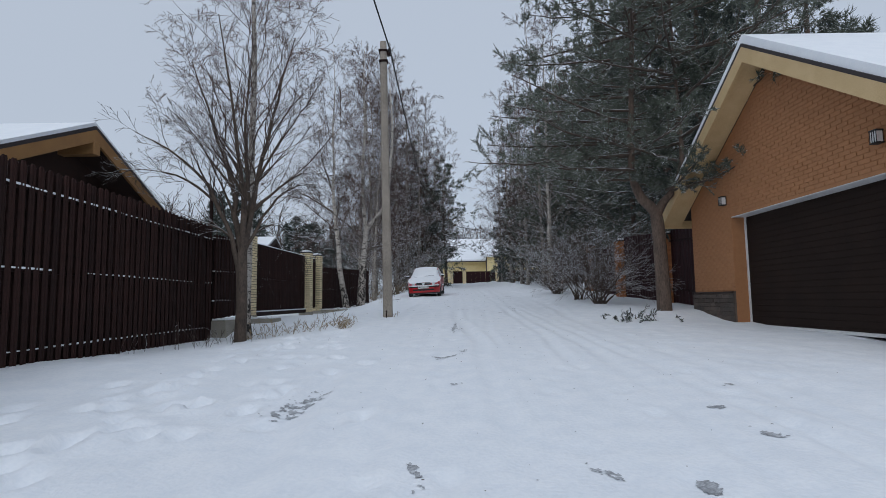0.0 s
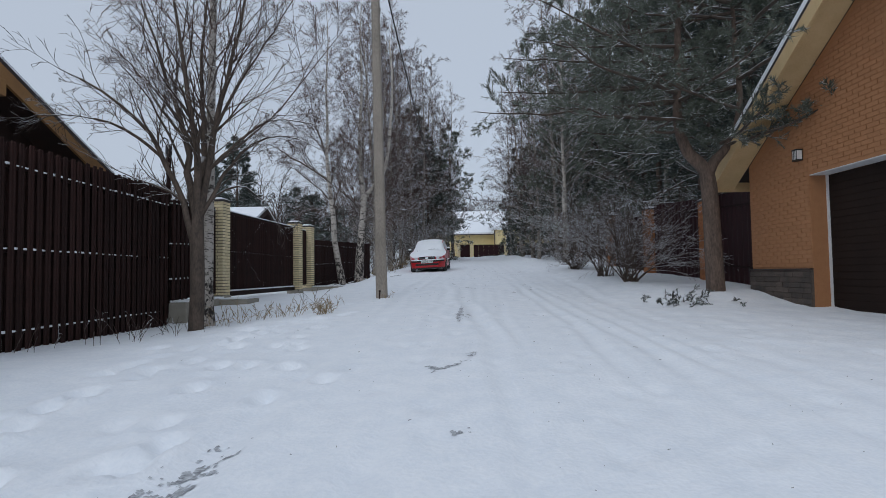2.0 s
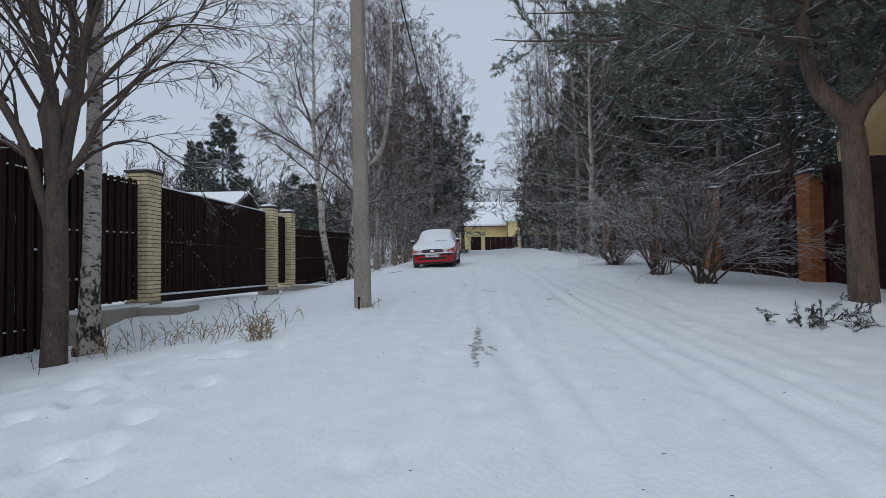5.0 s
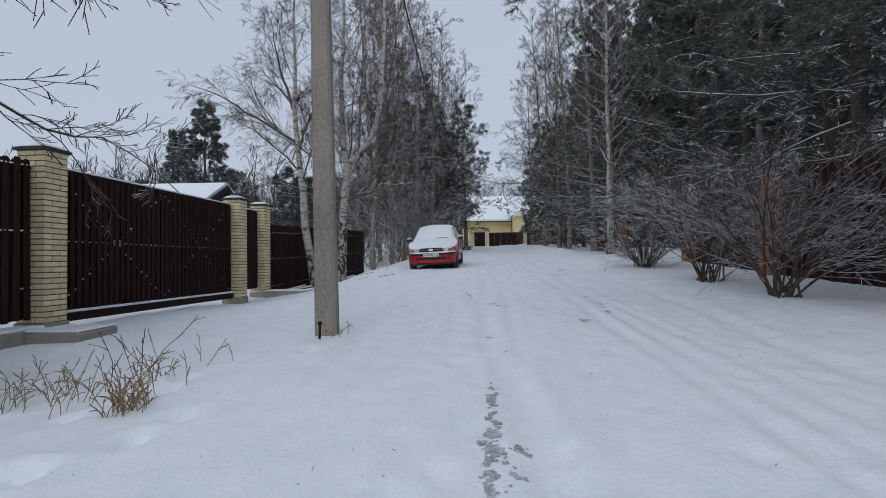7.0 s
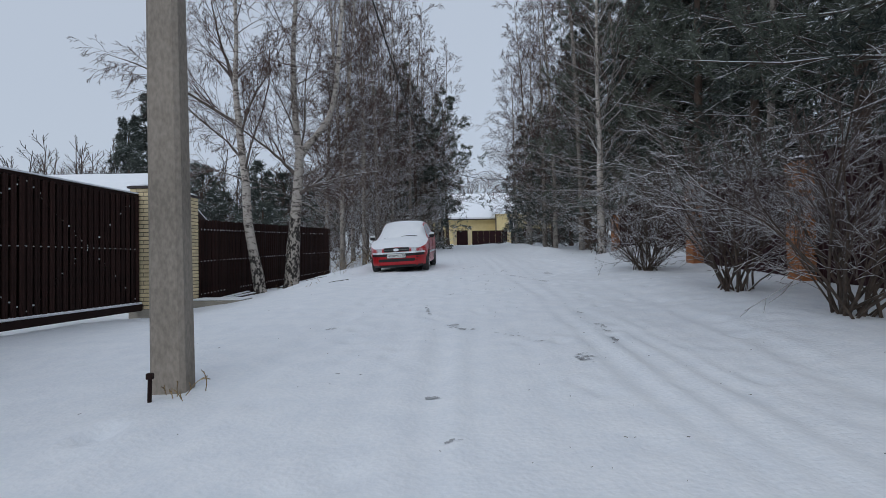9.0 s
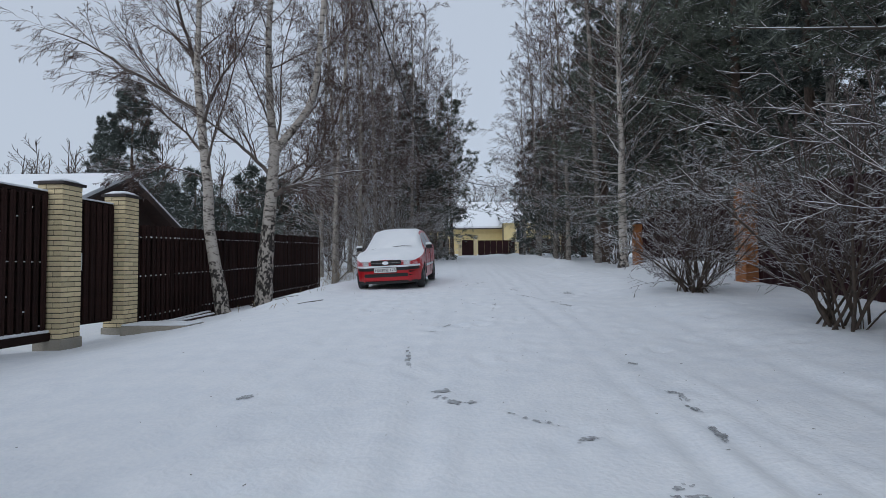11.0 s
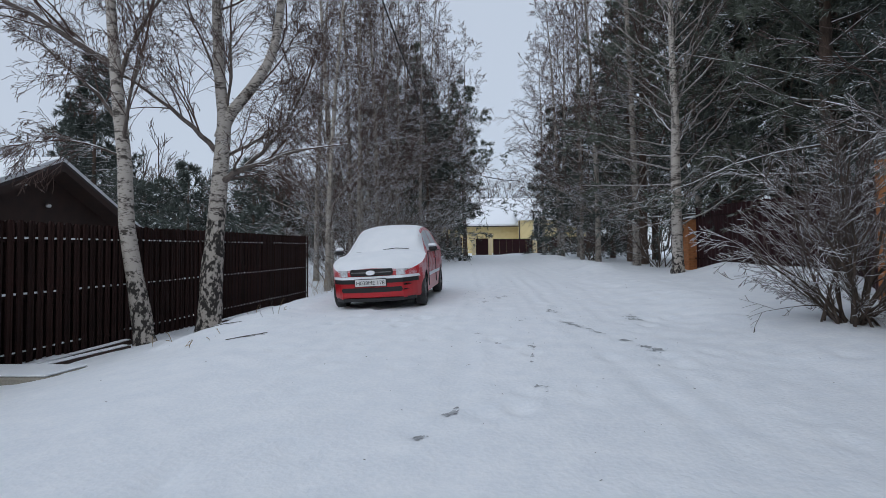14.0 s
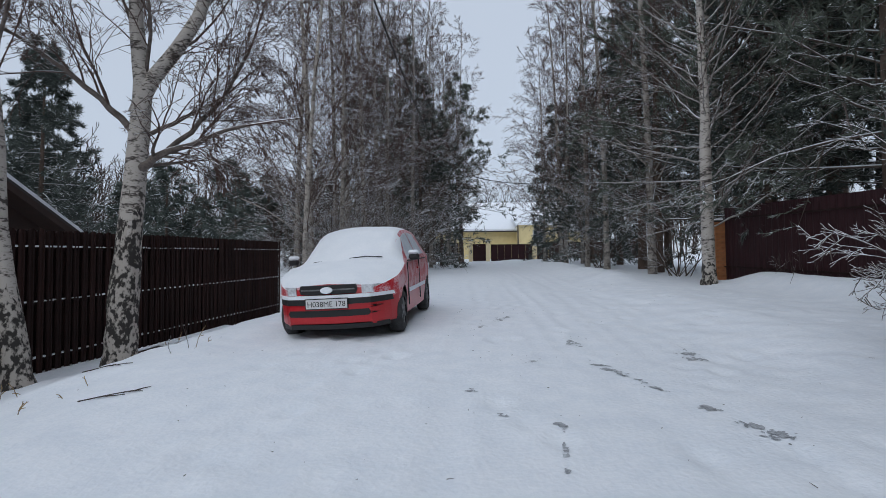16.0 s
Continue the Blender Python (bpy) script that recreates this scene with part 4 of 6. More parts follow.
SPARSE = ((5, 0.55, 0.55, 0.0, 6), (3, 0.6, 0.6, -0.02, 4), (0, 0, 0, -0.05, 3))
BRANCHY = ((7, 0.6, 0.55, -0.02, 6), (4, 0.65, 0.6, -0.07, 4), (2, 0.6, 0.5, -0.14, 3), (0, 0, 0, -0.15, 1))


def bare_tree():
    """The grey-barked tree by the fence: a short trunk that parts into tall stems and arching limbs."""
    rng = np.random.default_rng(5)
    trunk = [(0, 0, -0.3), (0.0, 0, 0.1), (0.02, 0, 0.75), (0.01, 0, 1.35), (0.02, 0, 2.1), (0.05, 0.17, 3.1)]
    pts = [tuple(p) for p in curve_through(trunk, 12)]
    rad = [0.165, 0.145, 0.135, 0.128, 0.122, 0.12, 0.12, 0.12, 0.115, 0.105, 0.09, 0.08, 0.066]
    segs = []
    for ctrl, r0, r1, subs in (
            (((-0.03, 0, 1.3), (-0.10, -0.08, 1.85), (-0.22, -0.17, 2.4), (-0.44, -0.25, 2.95), (-0.64, -0.33, 3.4), (-1.0, -0.45, 3.8), (-1.5, -0.5, 4.2), (-2.1, -0.6, 4.5)), 0.065, 0.012, 12),
            (((-0.02, 0, 2.0), (-0.18, 0.1, 2.65), (-0.29, 0.2, 3.4), (-0.62, 0.3, 4.3), (-0.98, 0.45, 5.2), (-1.5, 0.6, 6.6)), 0.080, 0.012, 12),
            (((0.0, 0, 2.0), (0.07, -0.12, 2.6), (0.12, -0.28, 3.2), (0.02, -0.45, 4.1), (-0.05, -0.6, 5.2), (-0.3, -0.8, 7.0)), 0.080, 0.012, 12),
            (((0.05, 0, 2.0), (0.05, 0.17, 3.1), (-0.05, 0.33, 4.1), (-0.16, 0.5, 5.2), (-0.1, 0.7, 7.4)), 0.072, 0.012, 12),
            (((0.06, 0, 2.0), (0.30, 0.0, 3.5), (0.52, 0.0, 4.4), (0.72, 0.05, 5.4), (1.1, 0.1, 6.9)), 0.068, 0.012, 12),
            (((0.05, 0, 1.95), (0.22, 0.05, 2.3), (0.39, 0.15, 2.75), (0.68, 0.3, 3.2), (1.1, 0.45, 3.52), (1.6, 0.6, 3.52), (2.1, 0.7, 3.3)), 0.042, 0.007, 11),
            (((0.16, 0, 2.8), (0.62, -0.1, 3.15), (1.2, -0.2, 3.57), (1.7, -0.3, 3.65), (2.3, -0.4, 3.5)), 0.034, 0.007, 11),
            (((-0.4, -0.2, 2.9), (-0.85, -0.4, 3.35), (-1.4, -0.7, 3.6), (-2.0, -0.9, 3.62), (-2.5, -1.0, 3.5)), 0.032, 0.007, 11),
            (((0.3, 0.0, 3.5), (0.8, -0.3, 4.2), (1.4, -0.5, 4.9), (1.9, -0.6, 5.6)), 0.032, 0.008, 10),
            (((-0.3, 0.2, 3.4), (-0.9, 0.5, 4.1), (-1.5, 0.7, 4.9), (-2.1, 0.9, 5.5)), 0.032, 0.008, 10),
            (((0.03, 0.05, 2.0), (0.25, 0.4, 2.5), (0.50, 0.9, 2.68), (0.76, 1.38, 2.46), (1.07, 1.84, 2.44), (1.45, 2.3, 2.0)), 0.026, 0.006, 9)):
        guided(segs, ctrl, r0, r1, rng, SPARSE, subs + 2, 0.40 if r0 > 0.05 else 0.34, 0.6, 0.25 if r0 > 0.05 else 0.3)
    split_tree("bare_tree", place(-4.43, 11.97), "grey-brown bare tree parting low into many stems", "", pts, rad, segs, BARK_T, None, TWIG, singly=True)


def leaning_birch():
    trunk = [(-0.0, 0, -0.35), (-0.03, 0, 0.0), (-0.16, 0, 0.76), (-0.35, 0, 1.84), (-0.39, 0, 2.77), (-0.52, 0, 3.87), (-0.61, 0, 4.83), (-0.66, 0, 5.5), (-0.62, 0, 6.6), (-0.7, 0.1, 8.4), (-0.6, 0.1, 10.3), (-0.7, 0.1, 12.2)]
    p, r, s = birch_meshes(12.2, 0.15, None, 11, 22, FINE, 0.46, 0.7, 0.28, trunk=trunk)
    rng = np.random.default_rng(111)
    for ctrl, r0 in ((((-0.55, 0, 4.3), (-1.08, -0.2, 4.72), (-1.98, -0.4, 5.24), (-2.7, -0.6, 5.7), (-3.6, -0.8, 6.0)), 0.055),
                     (((-0.44, 0, 3.4), (-1.13, 0.17, 4.15), (-2.07, 0.33, 4.89), (-2.9, 0.5, 5.4)), 0.036),
                     (((-0.5, 0, 4.1), (-0.28, 0.2, 5.14), (0.11, 0.4, 5.87), (0.5, 0.6, 6.9)), 0.036),
                     (((-0.42, 0, 3.1), (-0.1, -0.3, 3.9), (0.3, -0.5, 4.9), (0.5, -0.7, 6.2)), 0.03),
                     (((-0.38, 0, 2.9), (-0.9, -0.3, 3.1), (-1.5, -0.5, 3.05), (-2.2, -0.6, 2.9)), 0.022),
                     (((-0.64, 0, 5.3), (-0.84, 0.1, 5.9), (-1.2, 0.2, 6.9), (-1.5, 0.3, 8.4)), 0.06)):
        guided(s, ctrl, r0, 0.009, rng, BRANCHY, 13, 0.46, 0.6, 0.15)
    split_tree("birch", place(-4.4, 24.95), "leaning white birch in front of the brown fence", "birches", p, r, s, BARK_B, BARK_LOW, TWIG_P, 1.5, singly=True)


def old_birch():
    trunk = [(0.0, 0, -0.35), (0.02, 0, 0.0), (0.05, 0, 0.7), (0.10, 0, 1.45), (0.17, 0, 2.3), (0.25, 0, 3.3), (0.26, 0, 3.8), (0.17, 0, 4.6), (0.11, 0, 6.5), (0.2, 0.1, 8.6), (0.15, 0.1, 10.6), (0.2, 0.1, 12.6)]
    p, r, s = birch_meshes(12.6, 0.205, None, 12, 20, FINE, 0.44, 0.7, 0.28, trunk=trunk)
    rng = np.random.default_rng(112)
    for ctrl, r0 in ((((0.15, 0, 3.1), (-0.2, -0.2, 3.52), (-0.65, -0.4, 3.92), (-1.3, -0.6, 4.36), (-2.1, -0.8, 4.9)), 0.05),
                     (((0.22, 0, 2.55), (0.42, -0.05, 2.7), (0.66, -0.12, 2.8), (1.18, -0.25, 2.89), (1.74, -0.38, 3.04), (2.6, -0.5, 3.1)), 0.07),
                     (((0.25, 0, 3.0), (0.77, 0.13, 3.32), (1.24, 0.27, 3.64), (1.8, 0.4, 4.2)), 0.035),
                     (((0.7, -0.12, 2.82), (1.2, 0.1, 3.4), (1.6, 0.3, 4.3), (1.9, 0.4, 5.3)), 0.04),
                     (((0.2, 0, 3.7), (0.0, 0.2, 4.6), (-0.5, 0.4, 5.6), (-0.9, 0.5, 6.8)), 0.03),
                     (((0.3, 0, 3.8), (0.5, -0.2, 4.6), (0.55, -0.4, 5.6), (0.9, -0.5, 7.0)), 0.028)):
        guided(s, ctrl, r0, 0.009, rng, BRANCHY, 13, 0.46, 0.6, 0.15)
    fork = [tuple(q) for q in curve_through([(0.20, 0, 3.35), (0.38, 0, 3.78), (0.80, -0.05, 4.25), (1.22, -0.15, 4.9), (1.45, -0.3, 6.3), (1.6, -0.4, 8.5), (1.5, -0.5, 10.4)], 16)]
    for k in range(4):
        q = fork[4 + 3 * k]
        guided(s, (q, (q[0] + 0.5 - 0.3 * (k % 2), q[1] + 0.3, q[2] + 0.7), (q[0] + 1.1 - 0.9 * (k % 2), q[1] + 0.4, q[2] + 1.7)), 0.026, 0.008, rng, BRANCHY, 10, 0.5)
    t = split_tree("birch", place(-3.95, 26.0), "thick old birch with cracked foot and forking limbs", "birches", p, r, s, BARK_B, BARK_LOW, TWIG_P, 2.6, singly=True)
    part("fork", tube_bm(fork, [0.10 * (1 - i / 17) ** 0.7 + 0.012 for i in range(17)], 12), BARK_B, t, "", True)


def fan_birch():
    """The straight birch over the wine-red fence, its side branches slanting up like a fan."""
    trunk = [(0.0, 0, -0.35), (0.0, 0, 0.0), (-0.01, 0, 1.77), (-0.01, 0, 3.2), (0.01, 0, 4.1), (-0.03, 0, 5.5), (-0.05, 0, 7.0), (-0.02, 0, 10), (-0.05, 0, 13), (0, 0, 16)]
    p, r, s = birch_meshes(16, 0.165, None, 21, 12, FINE, 0.62, 0.8, 0.22, trunk=trunk)
    rng = np.random.default_rng(113)
    for j in range(72):
        z = 1.25 + 9.2 * (j + rng.uniform()) / 72
        a = j * 2.4 + rng.uniform(-0.4, 0.4)
        rise = 0.42 + 0.38 * smooth(1.5, 5.0, z) + 0.32 * max(0, math.cos(a)) + rng.uniform(-0.15, 0.15)
        if math.cos(a) < -0.2 and z < 4:
            rise -= 0.45
        ln = rng.uniform(2.2, 3.9) * (1.0 - 0.04 * z)
        q, rr = at_height(p, r, z)
        ux, uy = math.cos(a), math.sin(a)
        ctrl = (q, q + ln * np.array([0.3 * ux, 0.3 * uy, 0.26 * rise]), q + ln * np.array([0.62 * ux, 0.62 * uy, 0.62 * rise]), q + ln * np.array([0.95 * ux, 0.95 * uy, 1.05 * rise]))
        guided(s, ctrl, rng.uniform(0.014, 0.026), 0.006, rng, ((4, 0.5, 0.55, 0.0, 4), (2, 0.5, 0.6, -0.02, 3), (0, 0, 0, -0.04, 2)), 7, 0.30, 0.42, 0.25)
    split_tree("birch", place(6.24, 31.7), "tall straight birch with many slanting side branches", "birches", p, r, s, BARK_B, BARK_LOW, TWIG_P, 0.7, thick=0.0085, limb=HOAR)


def foreground_trees():
    bare_tree()
    p, r, s = birch_meshes(12, 0.115, (0.03, 0.0), 7, 34, FINE, 0.25)
    split_tree("birch", place(-4.66, 12.85), "slender white birch behind the bare tree", "birches", p, r, s, BARK_B, BARK_LOW, TWIG_P, 1.4, singly=True)
    leaning_birch()
    old_birch()
    fan_birch()


foreground_trees()


def woods():
    rng = np.random.default_rng(17)
    kinds = []
    for i, (h, r) in enumerate(((18, 0.12), (20, 0.135), (16.5, 0.11))):
        p, rr, s = birch_meshes(h, r, (0.01 * (i - 1), 0), 30 + i, 32, MID, 0.10, 0.8, 0.225)
        s = [(*q[0:3], max(q[3], 0.011), *q[4:7], max(q[7], 0.0075)) for q in s]
        kinds.append(split_tree("birch", (0, 0, 0), "slender frosted birch among other trees beside the lane", "roadside birches", p, rr, s, BARK_F, None, TWIG_P))
    spots = [(-4.6, 36.5), (-4.9, 38.2), (-3.9, 38.8), (-3.4, 40.5), (-4.4, 42.0), (-2.9, 43.5), (-3.6, 45.5), (-2.1, 47), (-3.0, 49), (-1.4, 50.5), (-2.2, 53), (-0.6, 55), (-6.3, 41),
             (-5.0, 47), (-4.6, 53), (6.9, 37.5), (6.4, 41.5), (6.5, 45.5), (6.2, 49.5), (6.6, 53.5), (6.2, 58), (8.4, 35.5), (9.6, 26.4), (7.3, 50.5), (-0.2, 60), (-5.4, 44), (-1.6, 57)]
    for i, (x, y) in enumerate(spots):
        m = place(x, y, rng.uniform(0, 360), rng.uniform(0.85, 1.12), 0.05)
        if i < 3:
            kinds[i].matrix_world = m
        else:
            o = copy_thing(kinds[i % 3], m)
            o.matrix_world = m
    near = [conifer("spruce", "dark frosted spruce at the edge of the lane", "roadside conifers", 11.5, 0.15, 41, "spruce", NEEDLE_D, 0.95, 0.135, 0.13, 0.15, 0.85, (11, 4)),
            conifer("pine", "tall frosted pine behind the wine-red fence", "roadside conifers", 13.5, 0.18, 42, "pine", NEEDLE, 1.0, 0.145, 0.15, 0.15, 0.95, (12, 4))]
    lean = [conifer("spruce", "slim dark frosted spruce between birches", "roadside conifers", 10.5, 0.13, 43, "spruce", NEEDLE_D, 0.6, 0.26, 0.08, 0.15, 1.1, (5, 2)),
            conifer("pine", "dark pine in the woods along the lane", "roadside conifers", 13.5, 0.18, 44, "pine", NEEDLE, 0.6, 0.26, 0.2, 0.15, 1.1, (7, 3))]
    garden = [conifer("pine", "garden pine with upturned frosted shoots beyond the brown fence", "garden pines", 9.4, 0.13, 45, "spruce", NEEDLE_D, 1.35, 0.19, 0.05, 0.14, 1.0, (8, 3))]
    small = [conifer("pine", "low dark pine at the edge of the far woods", "far pines", 6.0, 0.10, 46, "pine", NEEDLE_D, 0.6, 0.42, 0.05, 0.2, 1.25, (3, 1))]

    def stand(models, spots, big):
        for i, (x, y) in enumerate(spots):
            m = place(x, y, rng.uniform(0, 360), rng.uniform(0.9, 1.15) * big, 0.05)
            o = models[i] if i < len(models) else copy_thing(models[i % len(models)], m)
            o.matrix_world = m

    stand(near, [(8.9, 34.0), (9.6, 23.0), (9.6, 27.0), (9.4, 30.4), (8.4, 17.6), (8.7, 20.6), (9.9, 33.0), (7.6, 39.0), (9.6, 16.2), (9.4, 36.5), (8.0, 42.0), (11.6, 25.4)], 1.15)
    stand(lean, [(6.9, 47.5), (9.8, 44), (7.2, 56), (12, 24), (8.6, 47.5), (11.5, 32), (7.6, 60), (12, 40), (8.2, 52), (13.5, 19.5), (10.9, 41.5), (12.9, 35.5), (10.9, 29.0), (11.2, 34.6), (12.0, 27.0), (10.6, 31.6), (-0.9, 53.5), (-3.2, 51), (-1.8, 49), (0.3, 58.0), (-2.9, 57), (-5.6, 56), (-4.4, 60)], 1.0)
    stand(garden, [(-13.2, 36), (-16.4, 39.5)], 0.95)
    stand(small, [(-9.6 - 1.9 * k + 0.8 * math.sin(5 * k), 57 + 5 * math.sin(2.3 * k) + 0.3 * k) for k in range(20)], 1.05)
    # woods in the distance
    far = thing("far_woods", (0, 0, 0), "hazy grey-brown winter woods beyond the plots", "woods", kind="stuff")
    segs = []
    for i in range(240):
        x = rng.uniform(-75, 60)
        y = rng.uniform(92, 120) if x > -12 else rng.uniform(62, 95)
        z = road_z(y) * 0.8
        h = rng.uniform(7, 13) if x < -10 else rng.uniform(9, 14)
        own = []
        grow(own, np.array([x, y, z]), np.array([0, 0, 1.0]), h, 0.14, 0, rng, ((14, 0.33, 0.6, 0.0, 4), (5, 0.5, 0.6, 0.02, 2), (0, 0, 0, 0, 1)))
        segs += [(*s[0:3], max(s[3], 0.03), *s[4:7], max(s[7], 0.025)) for s in own]
    for i in range(90):
        x, y = rng.uniform(-34, -7), rng.uniform(58, 74)
        own = []
        grow(own, np.array([x, y, road_z(y) * 0.8]), np.array([0, 0, 1.0]), rng.uniform(5, 8.5), 0.10, 0, rng, ((14, 0.42, 0.75, 0.0, 4), (5, 0.5, 0.6, 0.02, 2), (0, 0, 0, 0, 1)))
        segs += [(*q[0:3], max(q[3], 0.024), *q[4:7], max(q[7], 0.02)) for q in own]
    part("twig_mass", segments_mesh("twig_mass", segs, 3, TWIG), None, far)


woods()


def big_pine():
    """The pine by the garage: a bare trunk that forks, and broad frosted limbs."""
    rng = np.random.default_rng(61)
    t = thing("pine", place(5.42, 13.55), "broad frosted pine with a forked trunk beside the garage", "tree")
    main = [(0.03, 0, -0.3), (0.02, 0, 0.1), (0.0, 0, 1.0), (-0.04, 0, 2.1), (-0.12, 0.02, 2.5), (-0.42, 0.05, 2.85), (-0.58, 0.1, 3.45), (-0.55, 0.15, 4.5), (-0.4, 0.2, 7), (-0.2, 0.2, 9.5), (0.0, 0.2, 12.6)]
    part("trunk", tube_bm(curve_through(main, 30), [0.190 - 0.0040 * i if i < 9 else 0.155 - 0.0066 * (i - 9) for i in range(31)], 14), BARK_P, t, "flaky grey-brown trunk", True)
    fork = [(-0.06, 0.0, 2.35), (0.06, -0.03, 2.62), (0.26, -0.05, 2.85), (0.50, -0.03, 3.2), (0.68, 0.05, 4.0), (0.75, 0.3, 5.5), (0.75, 0.5, 8.6)]
    part("fork", tube_bm(curve_through(fork, 16), [0.118 - 0.0056 * i for i in range(17)], 12), BARK_P, t, "", True)
    segs, limbs = [], []
    for j in range(118):
        z = 3.15 + 9.2 * (j + rng.uniform()) / 118
        use = fork if rng.uniform() < 0.4 and z < 8.4 else main
        zs = [p[2] for p in use]
        p = np.array([np.interp(z, zs, [q[0] for q in use]), np.interp(z, zs, [q[1] for q in use]), z])
        a = j * 2.4 + rng.uniform(-0.5, 0.5)
        reach = float(np.interp(z, (3, 4.2, 5.5, 7, 9, 11, 12.6), (2.6, 3.7, 3.9, 3.6, 2.9, 1.8, 0.7))) * rng.uniform(0.72, 1.12)
        if math.cos(a) > 0.1 and math.sin(a) < 0.3 and z < 6.4:
            reach *= 0.33
        limbs.append((p, a, rng.uniform(-0.12, 0.16), reach))
    # long limbs: over the lane, and across the garage wall
    for p, a, e, ln in (((-0.55, 0.1, 3.95), 2.98, -0.02, 4.3), ((-0.5, 0.1, 4.3), 2.8, 0.03, 3.9), ((-0.5, 0.0, 3.5), 3.5, -0.05, 3.2), ((0.3, -0.05, 2.95), -1.36, 0.06, 2.5), ((0.2, -0.05, 3.0), -1.5, 0.12, 2.2), ((0.4, -0.05, 3.1), -1.2, 0.0, 1.9)):
        limbs.append((np.array(p), a, e, ln))
    for p, a, e, ln in limbs:
        u = np.array([math.cos(a), math.sin(a), 0])
        bend = rng.uniform(-0.25, 0.25) * np.array([-u[1], u[0], 0])
        ctrl = (p, p + u * ln * 0.35 + bend * 0.4 + np.array([0, 0, ln * e * 0.3 - 0.02]), p + u * ln * 0.7 + bend + np.array([0, 0, ln * e * 0.8]), p + u * ln + bend + np.array([0, 0, ln * e + 0.16]))
        own = []
        guided(own, ctrl, 0.018 + 0.007 * ln, 0.007, rng, ((6, 0.45, 0.75, 0.06, 3), (0, 0, 0, 0.12, 2)), 15, 0.27, 0.85, 0.22, 10)
        part("limb", tube_bm([q[0:3] for q in own[:10]] + [own[9][4:7]], [q[3] for q in own[:10]] + [0.007], 6, False), BARK_T, t, "", True)
        segs += own[10:] + own[8:10]
    tagged(part("branch_work", segments_mesh("branch_work", segs, 3, FROSTED), None, t), kind="stuff")
    roots, ways = brush(segs, rng, 0.0075, 12, 5)
    tagged(part("crown", blades_mesh("crown", roots, ways, rng.uniform(0.065, 0.12, len(roots)), 0.014, NEEDLE, rng), None, t, "blue-green needles rimed with frost"), kind="stuff")


big_pine()


def bush(x, y, h, spread, stems, seed, label):
    rng = np.random.default_rng(seed)
    t = thing("bush", place(x, y), label, "bush", "roadside bushes")
    segs = []
    for i in range(stems):
        a = i * 2.4 + rng.uniform(-0.4, 0.4)
        e = rng.uniform(0.62, 1.4)
        p = np.array([rng.normal() * 0.12, rng.normal() * 0.12, -0.05])
        d = np.array([math.cos(a) * math.cos(e), math.sin(a) * math.cos(e), math.sin(e)])
        grow(segs, p, d, h * (0.7 + 0.5 * rng.uniform()) * (spread if e < 0.8 else 1), rng.uniform(0.012, 0.022), 0, rng, ((8, 0.5, 0.6, 0.005, 7), (5, 0.5, 0.6, 0.0, 4), (3, 0.5, 0.6, 0.0, 2), (0, 0, 0, 0, 2)))
    tagged(part("stem_mass", segments_mesh("stem_mass", [s for s in segs if s[3] > 0.008], 5, BARK_T), None, t), kind="stuff")
    tagged(part("twig_mass", segments_mesh("twig_mass", [s for s in segs if s[3] <= 0.008], 3, TWIG_B), None, t), kind="stuff")


bush(4.75, 16.7, 2.35, 1.0, 24, 71, "bare arching bush with frosted stems")
bush(4.75, 19.2, 2.3, 1.0, 24, 72, "bare snow-dusted bush before the wine-red fence")
bush(4.75, 22.8, 2.2, 0.45, 32, 73, "dense round leafless bush at the lane side")
bush(-3.3, 37.2, 4.2, 0.8, 13, 74, "tall bare thicket behind the parked car")
bush(-2.4, 41.5, 4.5, 0.8, 12, 75, "tall bare thicket under the roadside birches")
bush(-5.2, 39.5, 4.0, 0.9, 12, 76, "tall bare thicket past the fence's end")
bush(-4.3, 44.5, 4.6, 0.9, 14, 79, "tall bare thicket between the birches")
bush(-6.8, 45.0, 4.6, 0.9, 14, 80, "tall grey thicket beyond the fence")
bush(-1.9, 46.5, 4.4, 0.8, 13, 81, "bare thicket on the lane verge")
bush(7.2, 36.2, 4.2, 0.8, 12, 77, "dark bare thicket under the trees")
bush(6.6, 43.5, 4.2, 0.8, 12, 78, "dark bare thicket at the edge of the woods")


# ---- the parked car ----
PAINT = material("red_car_paint", (0.50, 0.012, 0.022), (0.42, 0.010, 0.014), 0.28, 2, 40, 0.0)
DUST = material("red_paint_under_blown_snow", (0.48, 0.012, 0.022), (0.62, 0.36, 0.39), 0.4, 5, 55, 0.1, edges=(0.46, 0.56))
FROST = material("frosted_glass", (0.74, 0.77, 0.81), (0.50, 0.54, 0.59), 0.4, 3, 30, 0.1)
LENS = material("headlamp_lens", (0.74, 0.76, 0.79), (0.38, 0.38, 0.40), 0.3, 8, 30, 0.0)
TRIM = material("dirty_wheel_trim", (0.22, 0.225, 0.23), (0.06, 0.06, 0.063), 0.6, 14, 60, 0.2)


